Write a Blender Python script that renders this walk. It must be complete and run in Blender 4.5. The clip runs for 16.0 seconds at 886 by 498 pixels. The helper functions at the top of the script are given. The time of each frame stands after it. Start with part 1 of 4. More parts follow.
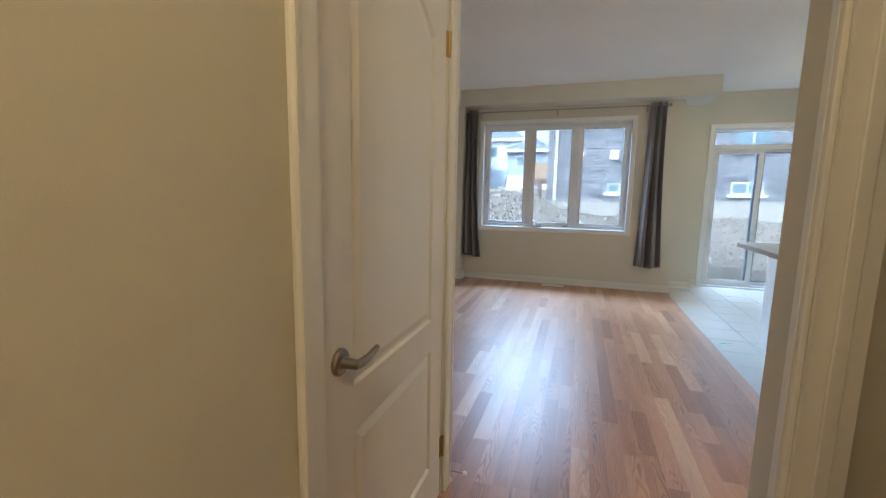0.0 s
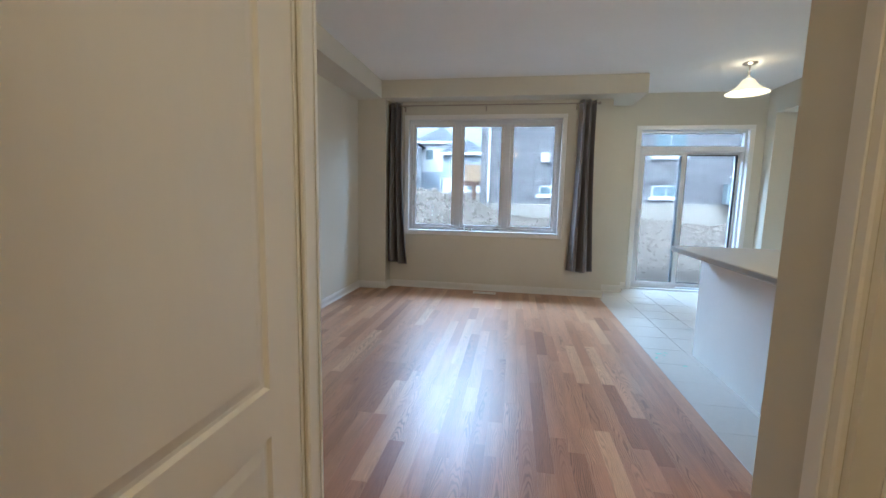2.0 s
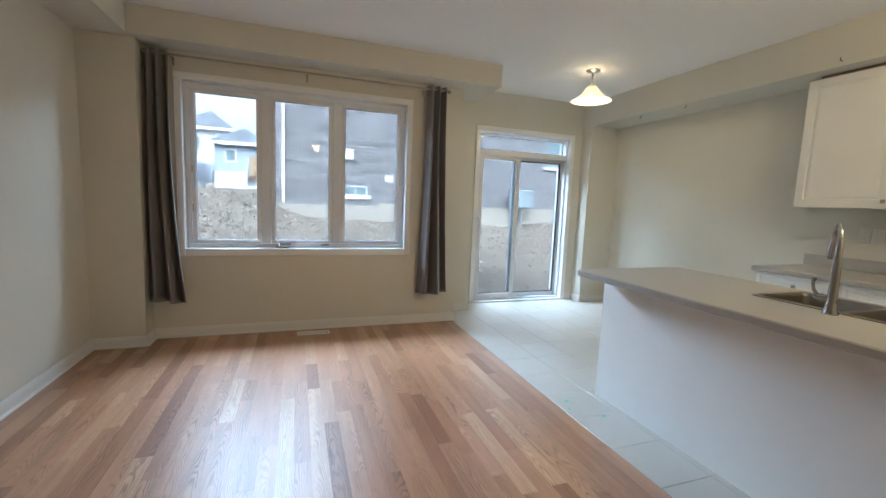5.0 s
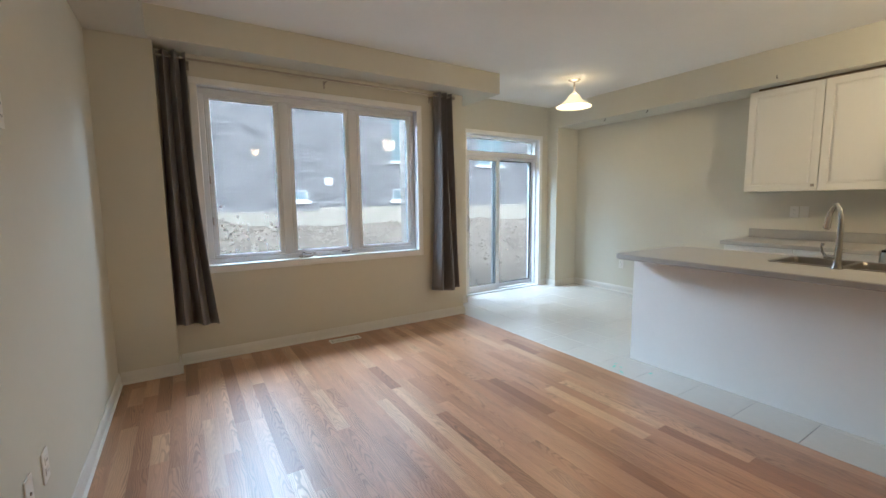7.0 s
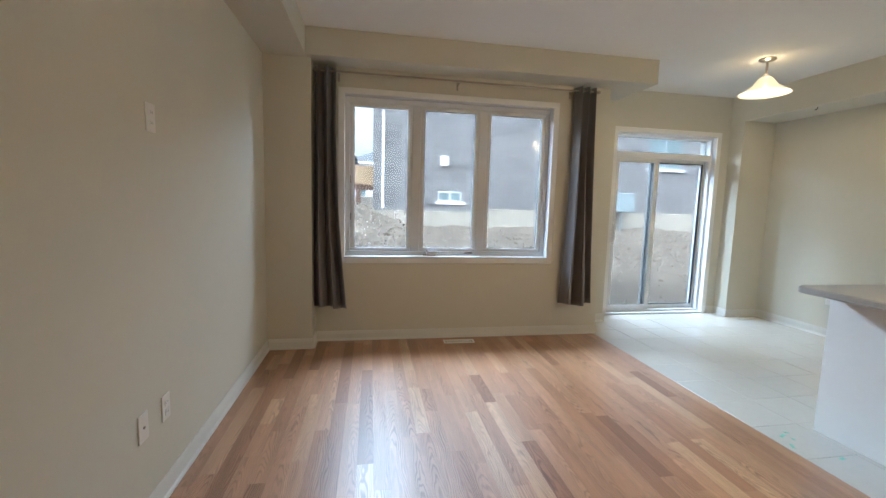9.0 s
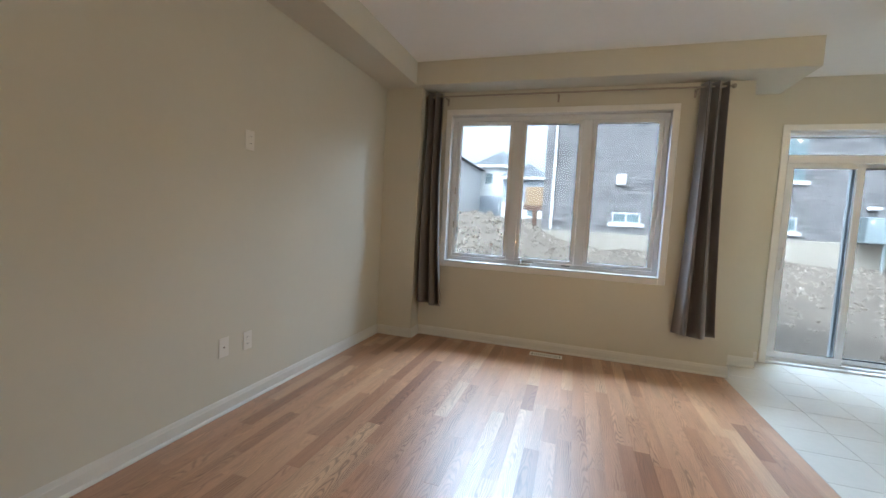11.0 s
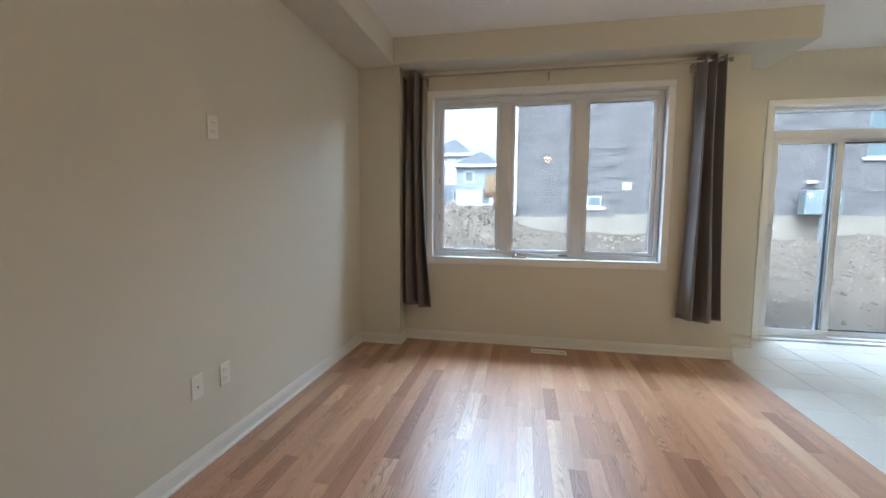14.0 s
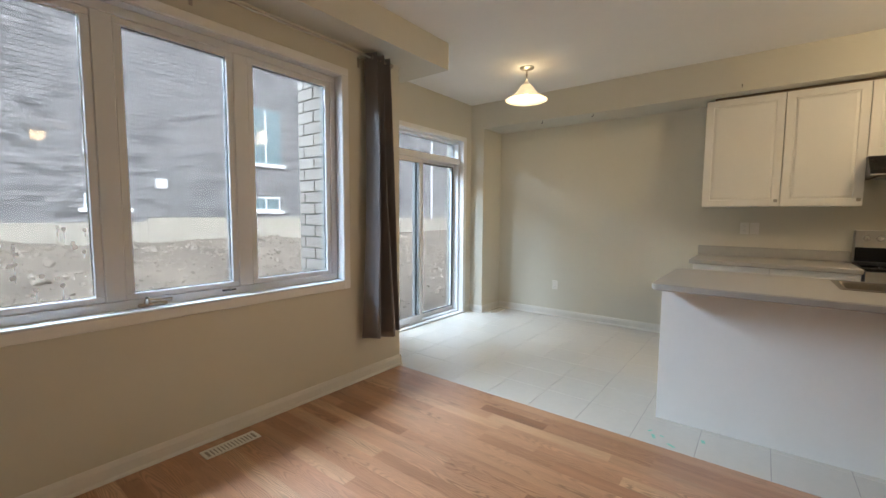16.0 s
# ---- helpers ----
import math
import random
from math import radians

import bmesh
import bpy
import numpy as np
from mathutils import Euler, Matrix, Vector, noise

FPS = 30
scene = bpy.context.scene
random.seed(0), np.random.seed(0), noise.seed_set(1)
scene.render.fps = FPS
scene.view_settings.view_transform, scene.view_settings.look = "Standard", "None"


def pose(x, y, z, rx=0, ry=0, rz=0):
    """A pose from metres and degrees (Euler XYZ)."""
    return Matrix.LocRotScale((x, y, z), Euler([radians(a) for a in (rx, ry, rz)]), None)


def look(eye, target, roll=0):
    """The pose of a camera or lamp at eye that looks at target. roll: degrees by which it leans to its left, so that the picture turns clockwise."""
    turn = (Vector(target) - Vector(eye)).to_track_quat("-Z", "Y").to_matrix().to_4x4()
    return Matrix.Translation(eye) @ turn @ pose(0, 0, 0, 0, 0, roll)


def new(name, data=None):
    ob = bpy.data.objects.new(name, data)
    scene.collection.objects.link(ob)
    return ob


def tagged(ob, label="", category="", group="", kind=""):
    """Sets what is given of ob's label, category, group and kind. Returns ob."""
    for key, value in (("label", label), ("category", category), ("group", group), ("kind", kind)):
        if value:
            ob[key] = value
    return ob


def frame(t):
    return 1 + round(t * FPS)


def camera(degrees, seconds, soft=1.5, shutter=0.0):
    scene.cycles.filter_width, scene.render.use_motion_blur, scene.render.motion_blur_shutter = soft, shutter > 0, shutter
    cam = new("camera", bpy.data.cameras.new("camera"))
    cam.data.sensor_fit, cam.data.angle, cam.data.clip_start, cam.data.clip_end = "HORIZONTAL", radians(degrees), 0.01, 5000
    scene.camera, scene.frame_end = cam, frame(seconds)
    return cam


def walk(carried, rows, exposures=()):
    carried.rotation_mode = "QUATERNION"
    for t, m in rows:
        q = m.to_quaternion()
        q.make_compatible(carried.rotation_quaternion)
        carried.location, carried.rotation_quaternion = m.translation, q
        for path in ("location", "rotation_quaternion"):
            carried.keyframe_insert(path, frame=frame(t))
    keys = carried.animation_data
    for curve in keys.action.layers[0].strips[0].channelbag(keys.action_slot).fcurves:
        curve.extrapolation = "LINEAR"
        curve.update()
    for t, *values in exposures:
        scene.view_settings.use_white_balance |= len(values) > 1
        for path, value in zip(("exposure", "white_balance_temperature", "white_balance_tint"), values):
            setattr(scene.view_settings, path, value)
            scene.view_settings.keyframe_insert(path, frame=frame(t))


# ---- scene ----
cam = camera(94.1, 16.0)
PATH = [
    (0, (0.445, 0.247, 1.284), (-0.17, 2.131, 1.017), 1.0),
    (0.5, (0.519, 0.351, 1.277), (-0.507, 2.047, 1.012), 0.5),
    (1, (0.566, 0.412, 1.272), (-0.487, 2.091, 1.0), 0.0),
    (1.5, (0.598, 0.555, 1.27), (-0.175, 2.377, 0.983), 0.5),
    (2, (0.488, 0.817, 1.264), (0.159, 2.774, 1.015), 1.2),
    (2.5, (0.385, 1.054, 1.335), (0.425, 3.04, 1.108), 1.3),
    (3, (0.368, 1.304, 1.386), (0.592, 3.281, 1.19), 1.7),
    (3.5, (0.421, 1.52, 1.341), (0.964, 3.434, 1.136), 2.1),
    (4, (0.381, 1.762, 1.324), (0.955, 3.665, 1.097), 2.4),
    (6.5, (-0.898, 2.419, 1.324), (0.028, 4.177, 1.099), 0.2),
    (7, (-1.114, 2.427, 1.332), (-0.057, 4.11, 1.104), -0.6),
    (7.5, (-1.172, 2.365, 1.33), (0.081, 3.911, 1.135), 0.2),
    (8, (-1.214, 2.432, 1.369), (-0.17, 4.127, 1.179), 0.4),
    (8.5, (-1.023, 2.445, 1.327), (-0.43, 4.347, 1.143), 0.7),
    (9, (-0.707, 2.45, 1.329), (-0.361, 4.408, 1.111), 1.6),
    (9.5, (-0.447, 2.562, 1.252), (-0.727, 4.536, 1.093), 4.7),
    (12, (0.558, 2.095, 1.227), (-0.237, 3.925, 1.086), 2.6),
    (12.5, (0.534, 2.07, 1.225), (-0.437, 3.812, 1.079), 1.9),
    (13, (0.411, 2.149, 1.215), (-0.555, 3.89, 1.023), 1.1),
    (13.5, (0.193, 2.305, 1.206), (-0.61, 4.126, 1.004), 0.9),
    (14, (-0.093, 2.56, 1.244), (-0.477, 4.514, 1.062), 0.4),
    (14.5, (-0.349, 2.783, 1.307), (-0.126, 4.762, 1.131), -0.3),
    (15, (-0.617, 3.089, 1.294), (0.075, 4.961, 1.166), -0.3),
    (15.5, (-0.762, 3.484, 1.31), (0.423, 5.089, 1.171), -0.7),
    (16, (-0.887, 3.954, 1.299), (0.689, 5.175, 1.136), 0.4),
]
walk(cam, [(t, look(eye, target, roll)) for t, eye, target, roll in PATH],
     exposures=[(0.0, 2.68, 4650, 2), (0.6, 2.7, 4700, 2), (1.5, 2.66, 4550, 2), (2.4, 2.6, 4600, 2), (4.2, 2.54, 4900, 2), (6.5, 2.63, 5100, 3), (8.3, 2.62, 5200, 3), (9.0, 2.58, 5200, 3),
               (12.0, 2.6, 5150, 2), (13.2, 2.65, 5150, 3), (14.7, 2.54, 5050, 3), (15.5, 2.56, 5150, 4), (16.0, 2.38, 5600, 6)])

# ---- world, sun, exposure ----
world = bpy.data.worlds.new("world")
scene.world = world
world.use_nodes = True
wn, wl = world.node_tree.nodes, world.node_tree.links
sky = wn.new("ShaderNodeTexSky")
sky.sky_type = "NISHITA"
sky.sun_disc = False
sky.sun_elevation, sky.sun_rotation = radians(48), radians(200)
sky.air_density, sky.dust_density, sky.ozone_density = 1.0, 6.0, 1.0
wn["Background"].inputs["Strength"].default_value = 0.15
cloud = wn.new("ShaderNodeHueSaturation")
cloud.inputs["Saturation"].default_value, cloud.inputs["Value"].default_value = 0.08, 2.6
wl.new(sky.outputs["Color"], cloud.inputs["Color"])
wl.new(cloud.outputs["Color"], wn["Background"].inputs["Color"])
sun = new("sun", bpy.data.lights.new("sun", "SUN"))
sun.data.energy, sun.data.angle, sun.data.color = 0.5, radians(20), (1.0, 0.96, 0.9)
sun.matrix_world = look((0, 0, 30), (-9, 22, 3))

# area lamps added outside, above window and patio door, to boost the sky's light
for eye, aim, w, h, watts in (((-1.3, 7.75, 3.45), (-0.1, 5.4, 1.0), 3.4, 1.7, 195), ((2.5, 8.45, 3.45), (2.9, 6.1, 1.0), 2.2, 1.7, 62)):
    A = new("sky_fill", bpy.data.lights.new("sky_fill", "AREA"))
    A.data.shape, A.data.size, A.data.size_y = "RECTANGLE", w, h
    A.data.energy, A.data.color = watts, (0.82, 0.91, 1.0)
    A.matrix_world = look(eye, aim)


# ---- materials ----
def mat(name, colour, rough=0.5, metal=0.0, var=0.08, scale=6.0, bump=0.0, bump_scale=120.0, coat=0.0, stretch=None):
    """A painted or plain surface with a broad tone variation and fine relief."""
    m = bpy.data.materials.new(name)
    m.use_nodes = True
    n, l = m.node_tree.nodes, m.node_tree.links
    b = n["Principled BSDF"]
    b.inputs["Roughness"].default_value, b.inputs["Metallic"].default_value = rough, metal
    b.inputs["Coat Weight"].default_value = coat
    geo = n.new("ShaderNodeNewGeometry")
    pos = geo.outputs["Position"]
    if stretch:
        vm = n.new("ShaderNodeVectorMath")
        vm.operation = "MULTIPLY"
        vm.inputs[1].default_value = stretch
        l.new(pos, vm.inputs[0])
        pos = vm.outputs[0]
    t1, t2 = n.new("ShaderNodeTexNoise"), n.new("ShaderNodeTexNoise")
    for t, s in ((t1, scale), (t2, scale * 14)):
        t.inputs["Scale"].default_value, t.inputs["Detail"].default_value = s, 4
        l.new(pos, t.inputs["Vector"])
    mix = n.new("ShaderNodeMath")
    mix.operation = "MULTIPLY_ADD"
    l.new(t2.outputs["Fac"], mix.inputs[0])
    mix.inputs[1].default_value = 0.4
    l.new(t1.outputs["Fac"], mix.inputs[2])
    ramp = n.new("ShaderNodeMapRange")
    ramp.inputs["From Min"].default_value, ramp.inputs["From Max"].default_value = 0.35, 1.05
    ramp.inputs["To Min"].default_value, ramp.inputs["To Max"].default_value = 1 - var, 1 + var
    l.new(mix.outputs[0], ramp.inputs["Value"])
    vm = n.new("ShaderNodeVectorMath")
    vm.operation = "SCALE"
    vm.inputs[0].default_value = colour
    l.new(ramp.outputs[0], vm.inputs["Scale"])
    l.new(vm.outputs[0], b.inputs["Base Color"])
    rr = n.new("ShaderNodeMapRange")
    rr.inputs["To Min"].default_value, rr.inputs["To Max"].default_value = max(rough - 0.06, 0.02), min(rough + 0.08, 1)
    l.new(t1.outputs["Fac"], rr.inputs["Value"])
    l.new(rr.outputs[0], b.inputs["Roughness"])
    if bump:
        t3, bp = n.new("ShaderNodeTexNoise"), n.new("ShaderNodeBump")
        t3.inputs["Scale"].default_value, t3.inputs["Detail"].default_value = bump_scale, 3
        l.new(pos, t3.inputs["Vector"])
        bp.inputs["Strength"].default_value, bp.inputs["Distance"].default_value = bump, 0.002
        l.new(t3.outputs["Fac"], bp.inputs["Height"])
        l.new(bp.outputs[0], b.inputs["Normal"])
    return m


def glow(name, colour, base, strength):
    m = mat(name, base, 0.4, var=0.1, scale=14)
    b = m.node_tree.nodes["Principled BSDF"]
    b.inputs["Emission Color"].default_value, b.inputs["Emission Strength"].default_value = (*colour, 1), strength
    return m


def pieces_mat(name, colours, rough, island, bump=0.15, coat=0.0, mottle=1.0):
    """Boards, tiles or bricks: each piece takes its own tone."""
    m = bpy.data.materials.new(name)
    m.use_nodes = True
    n, l = m.node_tree.nodes, m.node_tree.links
    b = n["Principled BSDF"]
    b.inputs["Roughness"].default_value, b.inputs["Coat Weight"].default_value = rough, coat
    b.inputs["Coat Roughness"].default_value = 0.22
    geo = n.new("ShaderNodeNewGeometry")
    rnd = geo.outputs["Random Per Island"] if island else n.new("ShaderNodeObjectInfo").outputs["Random"]
    off = n.new("ShaderNodeVectorMath")
    off.operation = "MULTIPLY_ADD"
    l.new(rnd, off.inputs[0])
    off.inputs[1].default_value = (37.0, 91.0, 13.0)
    l.new(geo.outputs["Position"], off.inputs[2])
    st = n.new("ShaderNodeVectorMath")
    st.operation = "MULTIPLY"
    st.inputs[1].default_value = (8, 8, 8)
    l.new(off.outputs[0], st.inputs[0])
    broad, fine = n.new("ShaderNodeTexNoise"), n.new("ShaderNodeTexNoise")
    broad.inputs["Scale"].default_value, broad.inputs["Detail"].default_value, broad.inputs["Distortion"].default_value = 0.45, 2, 1.2
    fine.inputs["Scale"].default_value, fine.inputs["Detail"].default_value, fine.inputs["Roughness"].default_value = 3.0, 6, 0.7
    for t in (broad, fine):
        l.new(st.outputs[0], t.inputs["Vector"])
    ramp = n.new("ShaderNodeValToRGB")
    e = ramp.color_ramp.elements
    e[0].position, e[0].color = 0.0, (*colours[0], 1)
    e[1].position, e[1].color = 1.0, (*colours[-1], 1)
    for i, c in enumerate(colours[1:-1]):
        e.new((i + 1) / (len(colours) - 1)).color = (*c, 1)
    l.new(rnd, ramp.inputs["Fac"])
    shade = n.new("ShaderNodeMath")
    shade.operation = "MULTIPLY_ADD"
    l.new(broad.outputs["Fac"], shade.inputs[0])
    shade.inputs[1].default_value = 0.2
    calm = n.new("ShaderNodeMapRange")
    calm.inputs["To Min"].default_value, calm.inputs["To Max"].default_value = (0.0, 1.0)
    l.new(fine.outputs["Fac"], calm.inputs["Value"])
    l.new(calm.outputs[0], shade.inputs[2])
    rng = n.new("ShaderNodeMapRange")
    rng.inputs["From Min"].default_value, rng.inputs["From Max"].default_value = 0.2, 0.8
    lo, hi = 1 - 0.15 * mottle, 1 + 0.08 * mottle
    rng.inputs["To Min"].default_value, rng.inputs["To Max"].default_value = lo, hi
    l.new(shade.outputs[0], rng.inputs["Value"])
    sc = n.new("ShaderNodeVectorMath")
    sc.operation = "SCALE"
    l.new(ramp.outputs["Color"], sc.inputs[0])
    l.new(rng.outputs[0], sc.inputs["Scale"])
    l.new(sc.outputs[0], b.inputs["Base Color"])
    bp = n.new("ShaderNodeBump")
    bp.inputs["Strength"].default_value, bp.inputs["Distance"].default_value = bump, 0.001
    l.new(fine.outputs["Fac"], bp.inputs["Height"])
    l.new(bp.outputs[0], b.inputs["Normal"])
    return m


def pane_mat(name, tint):
    """Window glass: see-through with a tint, and the mirror image that Fresnel gives it."""
    m = bpy.data.materials.new(name)
    m.use_nodes = True
    n, l = m.node_tree.nodes, m.node_tree.links
    n.remove(n["Principled BSDF"])
    tr, gl, lw, pw, ad, mx = (n.new("ShaderNode" + k) for k in ("BsdfTransparent", "BsdfGlossy", "LayerWeight", "Math", "Math", "MixShader"))
    tr.inputs["Color"].default_value = (*tint, 1)
    gl.inputs["Roughness"].default_value, lw.inputs["Blend"].default_value = 0.01, 0.5
    pw.operation, ad.operation = "POWER", "MULTIPLY_ADD"
    pw.inputs[1].default_value = 5.0
    ad.inputs[1].default_value, ad.inputs[2].default_value = 0.6, 0.014
    l.new(lw.outputs["Facing"], pw.inputs[0])
    l.new(pw.outputs[0], ad.inputs[0])
    l.new(ad.outputs[0], mx.inputs[0])
    l.new(tr.outputs[0], mx.inputs[1])
    l.new(gl.outputs[0], mx.inputs[2])
    l.new(mx.outputs[0], n["Material Output"].inputs["Surface"])
    return m


WALL = mat("cream_wall_paint", (0.64, 0.61, 0.515), 0.75, var=0.03, scale=1.3, bump=0.12, bump_scale=260)
CEIL = mat("ceiling_paint", (0.86, 0.84, 0.80), 0.9, var=0.03, scale=1.5, bump=0.35, bump_scale=170)
TRIM = mat("white_trim_paint", (0.80, 0.79, 0.76), 0.38, var=0.03, scale=3, bump=0.05)
BASEP = mat("white_baseboard_paint", (0.71, 0.69, 0.64), 0.42, var=0.04, scale=3, bump=0.05)
DOORP = mat("white_door_paint", (0.78, 0.75, 0.70), 0.42, var=0.03, scale=3, bump=0.10, bump_scale=90, stretch=(1, 1, 0.15))
VINYL = mat("white_vinyl", (0.70, 0.71, 0.725), 0.35, var=0.03, scale=4)
CAB = mat("white_cabinet_foil", (0.84, 0.815, 0.755), 0.38, var=0.02, scale=3, bump=0.03)
PANEL = mat("island_panel_white", (0.85, 0.835, 0.80), 0.55, var=0.03, scale=2.5, bump=0.05)
LAMINATE = mat("beige_laminate", (0.41, 0.39, 0.355), 0.36, var=0.05, scale=30, bump=0.04, bump_scale=400)
STEEL = mat("brushed_steel", (0.56, 0.54, 0.51), 0.3, 1.0, var=0.08, scale=20, bump=0.05, stretch=(1, 0.06, 1))
SINKM = mat("sink_steel", (0.27, 0.245, 0.215), 0.34, 1.0, var=0.1, scale=16)
CHROME = mat("chrome", (0.72, 0.72, 0.72), 0.08, 1.0, var=0.03)
SPOUT = mat("polished_spout_steel", (0.42, 0.41, 0.40), 0.14, 1.0, var=0.05)
NICKEL = mat("satin_nickel", (0.42, 0.38, 0.33), 0.32, 1.0, var=0.05)
BRASS = mat("aged_brass", (0.45, 0.33, 0.16), 0.35, 1.0, var=0.08, scale=40)
BLACK = mat("black_enamel", (0.012, 0.012, 0.013), 0.2, var=0.2, scale=9)
BLACKGLASS = mat("black_glass", (0.008, 0.008, 0.009), 0.08, var=0.1, scale=5)
for m in (BLACK, BLACKGLASS):
    m.node_tree.nodes["Principled BSDF"].inputs["Specular IOR Level"].default_value = 0.22
RUBBER = mat("dark_gasket", (0.02, 0.02, 0.022), 0.6, var=0.2)
GROUT = mat("tile_grout", (0.36, 0.345, 0.32), 0.9, var=0.15, scale=20, bump=0.4)
SUBFLOOR = mat("plank_gap_dark", (0.30, 0.16, 0.09), 0.8, var=0.1)
CURTAIN = mat("grey_brown_satin", (0.172, 0.159, 0.163), 0.33, var=0.10, scale=5, bump=0.12, bump_scale=700)
CURTAIN.node_tree.nodes["Principled BSDF"].inputs["Sheen Weight"].default_value = 0.35
SHADE = glow("alabaster_glass", (1.0, 0.70, 0.36), (0.60, 0.52, 0.38), 0.17)
BULB = glow("lit_bulb", (1.0, 0.80, 0.52), (0.9, 0.85, 0.7), 1.5)
PLATE = mat("white_plate_plastic", (0.78, 0.75, 0.69), 0.35, var=0.02)
SLOT = mat("slot_dark", (0.05, 0.045, 0.04), 0.6)
VENTBACK = mat("vent_shadow_grey", (0.36, 0.33, 0.28), 0.7)
GREEN = mat("green_tape", (0.24, 0.55, 0.42), 0.6, var=0.15, scale=60)
# dark tint, so that the bright view outdoors is dimmed against the room
GLASS = pane_mat("window_glass", (0.425, 0.43, 0.43))
DROPS = pane_mat("dried_drop_film", (0.9, 0.9, 0.9))
nd, ld = DROPS.node_tree.nodes, DROPS.node_tree.links
chalk, film_mix = nd.new("ShaderNodeBsdfDiffuse"), nd.new("ShaderNodeMixShader")
chalk.inputs["Color"].default_value, film_mix.inputs[0].default_value = (0.8, 0.8, 0.79, 1), 0.62
ld.new(nd["Transparent BSDF"].outputs[0], film_mix.inputs[1])
ld.new(chalk.outputs[0], film_mix.inputs[2])
ld.new(film_mix.outputs[0], nd["Material Output"].inputs["Surface"])
DARKGLASS = mat("far_window_glass", (0.15, 0.19, 0.20), 0.35, var=0.25, scale=1.2)


def oak_mat(name, island):
    """Red oak strips: each its own tone, straight grain or nested cathedral arcs along the strip; UV holds metres across and along it."""
    m = bpy.data.materials.new(name)
    m.use_nodes = True
    n, l = m.node_tree.nodes, m.node_tree.links
    b = n["Principled BSDF"]

    def math_(op, x, y=None, z=None):
        k = n.new("ShaderNodeMath")
        k.operation = op
        for i, v in enumerate((x, y, z)):
            if v is None:
                continue
            if isinstance(v, (int, float)):
                k.inputs[i].default_value = v
            else:
                l.new(v, k.inputs[i])
        return k.outputs[0]

    def span(v, a0, a1, b0, b1):
        k = n.new("ShaderNodeMapRange")
        for nm, q in (("From Min", a0), ("From Max", a1), ("To Min", b0), ("To Max", b1)):
            k.inputs[nm].default_value = q
        l.new(v, k.inputs["Value"])
        return k.outputs[0]

    def noisy(vec, scale, detail, dist=0.0):
        k = n.new("ShaderNodeTexNoise")
        k.inputs["Scale"].default_value, k.inputs["Detail"].default_value, k.inputs["Distortion"].default_value = scale, detail, dist
        l.new(vec, k.inputs["Vector"])
        return k.outputs["Fac"]

    def vec(x, y, z):
        k = n.new("ShaderNodeCombineXYZ")
        for i, v in enumerate((x, y, z)):
            l.new(v, k.inputs[i])
        return k.outputs[0]
    rnd = n.new("ShaderNodeNewGeometry").outputs["Random Per Island"] if island else n.new("ShaderNodeObjectInfo").outputs["Random"]
    r2 = math_("FRACT", math_("MULTIPLY", rnd, 17.31))
    r3 = math_("FRACT", math_("MULTIPLY", rnd, 53.77))
    uv = n.new("ShaderNodeSeparateXYZ")
    l.new(n.new("ShaderNodeTexCoord").outputs["UV"], uv.inputs[0])
    u = math_("ADD", uv.outputs[0], span(r2, 0, 1, -0.028, 0.028))
    v = math_("ADD", uv.outputs[1], math_("MULTIPLY", rnd, 40.0))
    seed = math_("MULTIPLY", r3, 60.0)
    # broad wander of the grain
    wander = noisy(vec(math_("MULTIPLY", u, 14.0), math_("MULTIPLY", v, 2.4), seed), 1.0, 2)
    arcs = math_("ADD", math_("MULTIPLY", math_("MULTIPLY", u, u), 2100.0), math_("MULTIPLY", v, 8.0))
    lines = math_("MULTIPLY", u, 110.0)
    kind = math_("GREATER_THAN", r3, 0.45)
    mix = n.new("ShaderNodeMix")
    l.new(kind, mix.inputs[0])
    l.new(arcs, mix.inputs[2])
    l.new(lines, mix.inputs[3])
    phase = math_("ADD", mix.outputs[0], math_("MULTIPLY", wander, 9.0))
    ring = math_("SINE", math_("MULTIPLY", phase, 6.2832))
    ring = span(ring, -0.1, 0.95, 0.0, 1.0)
    strength = span(noisy(vec(math_("MULTIPLY", u, 9.0), math_("MULTIPLY", v, 0.9), seed), 1.0, 1), 0.35, 0.66, 0.06, 0.50)
    pore = noisy(vec(math_("MULTIPLY", u, 420.0), math_("MULTIPLY", v, 14.0), seed), 1.0, 4)
    cloud_ = noisy(vec(math_("MULTIPLY", u, 22.0), math_("MULTIPLY", v, 2.0), seed), 1.0, 3)
    shade = math_("SUBTRACT", span(cloud_, 0.3, 0.7, 0.90, 1.12), math_("MULTIPLY", math_("MULTIPLY", ring, strength), 0.85))
    shade = math_("MULTIPLY", shade, span(pore, 0.35, 0.68, 1.05, 0.88))
    ramp = n.new("ShaderNodeValToRGB")
    e = ramp.color_ramp.elements
    tones = OAK
    e[0].position, e[0].color = 0.0, (*tones[0], 1)
    e[1].position, e[1].color = 1.0, (*tones[-1], 1)
    for i, c in enumerate(tones[1:-1]):
        e.new((i + 1) / (len(tones) - 1)).color = (*c, 1)
    l.new(rnd, ramp.inputs["Fac"])
    sc = n.new("ShaderNodeVectorMath")
    sc.operation = "SCALE"
    l.new(ramp.outputs["Color"], sc.inputs[0])
    l.new(shade, sc.inputs["Scale"])
    l.new(sc.outputs[0], b.inputs["Base Color"])
    l.new(span(cloud_, 0.2, 0.8, 0.30, 0.42), b.inputs["Roughness"])
    b.inputs["Coat Weight"].default_value, b.inputs["Coat Roughness"].default_value = 0.65, 0.27
    bp = n.new("ShaderNodeBump")
    bp.inputs["Strength"].default_value, bp.inputs["Distance"].default_value = 0.05, 0.001
    l.new(pore, bp.inputs["Height"])
    l.new(bp.outputs[0], b.inputs["Normal"])
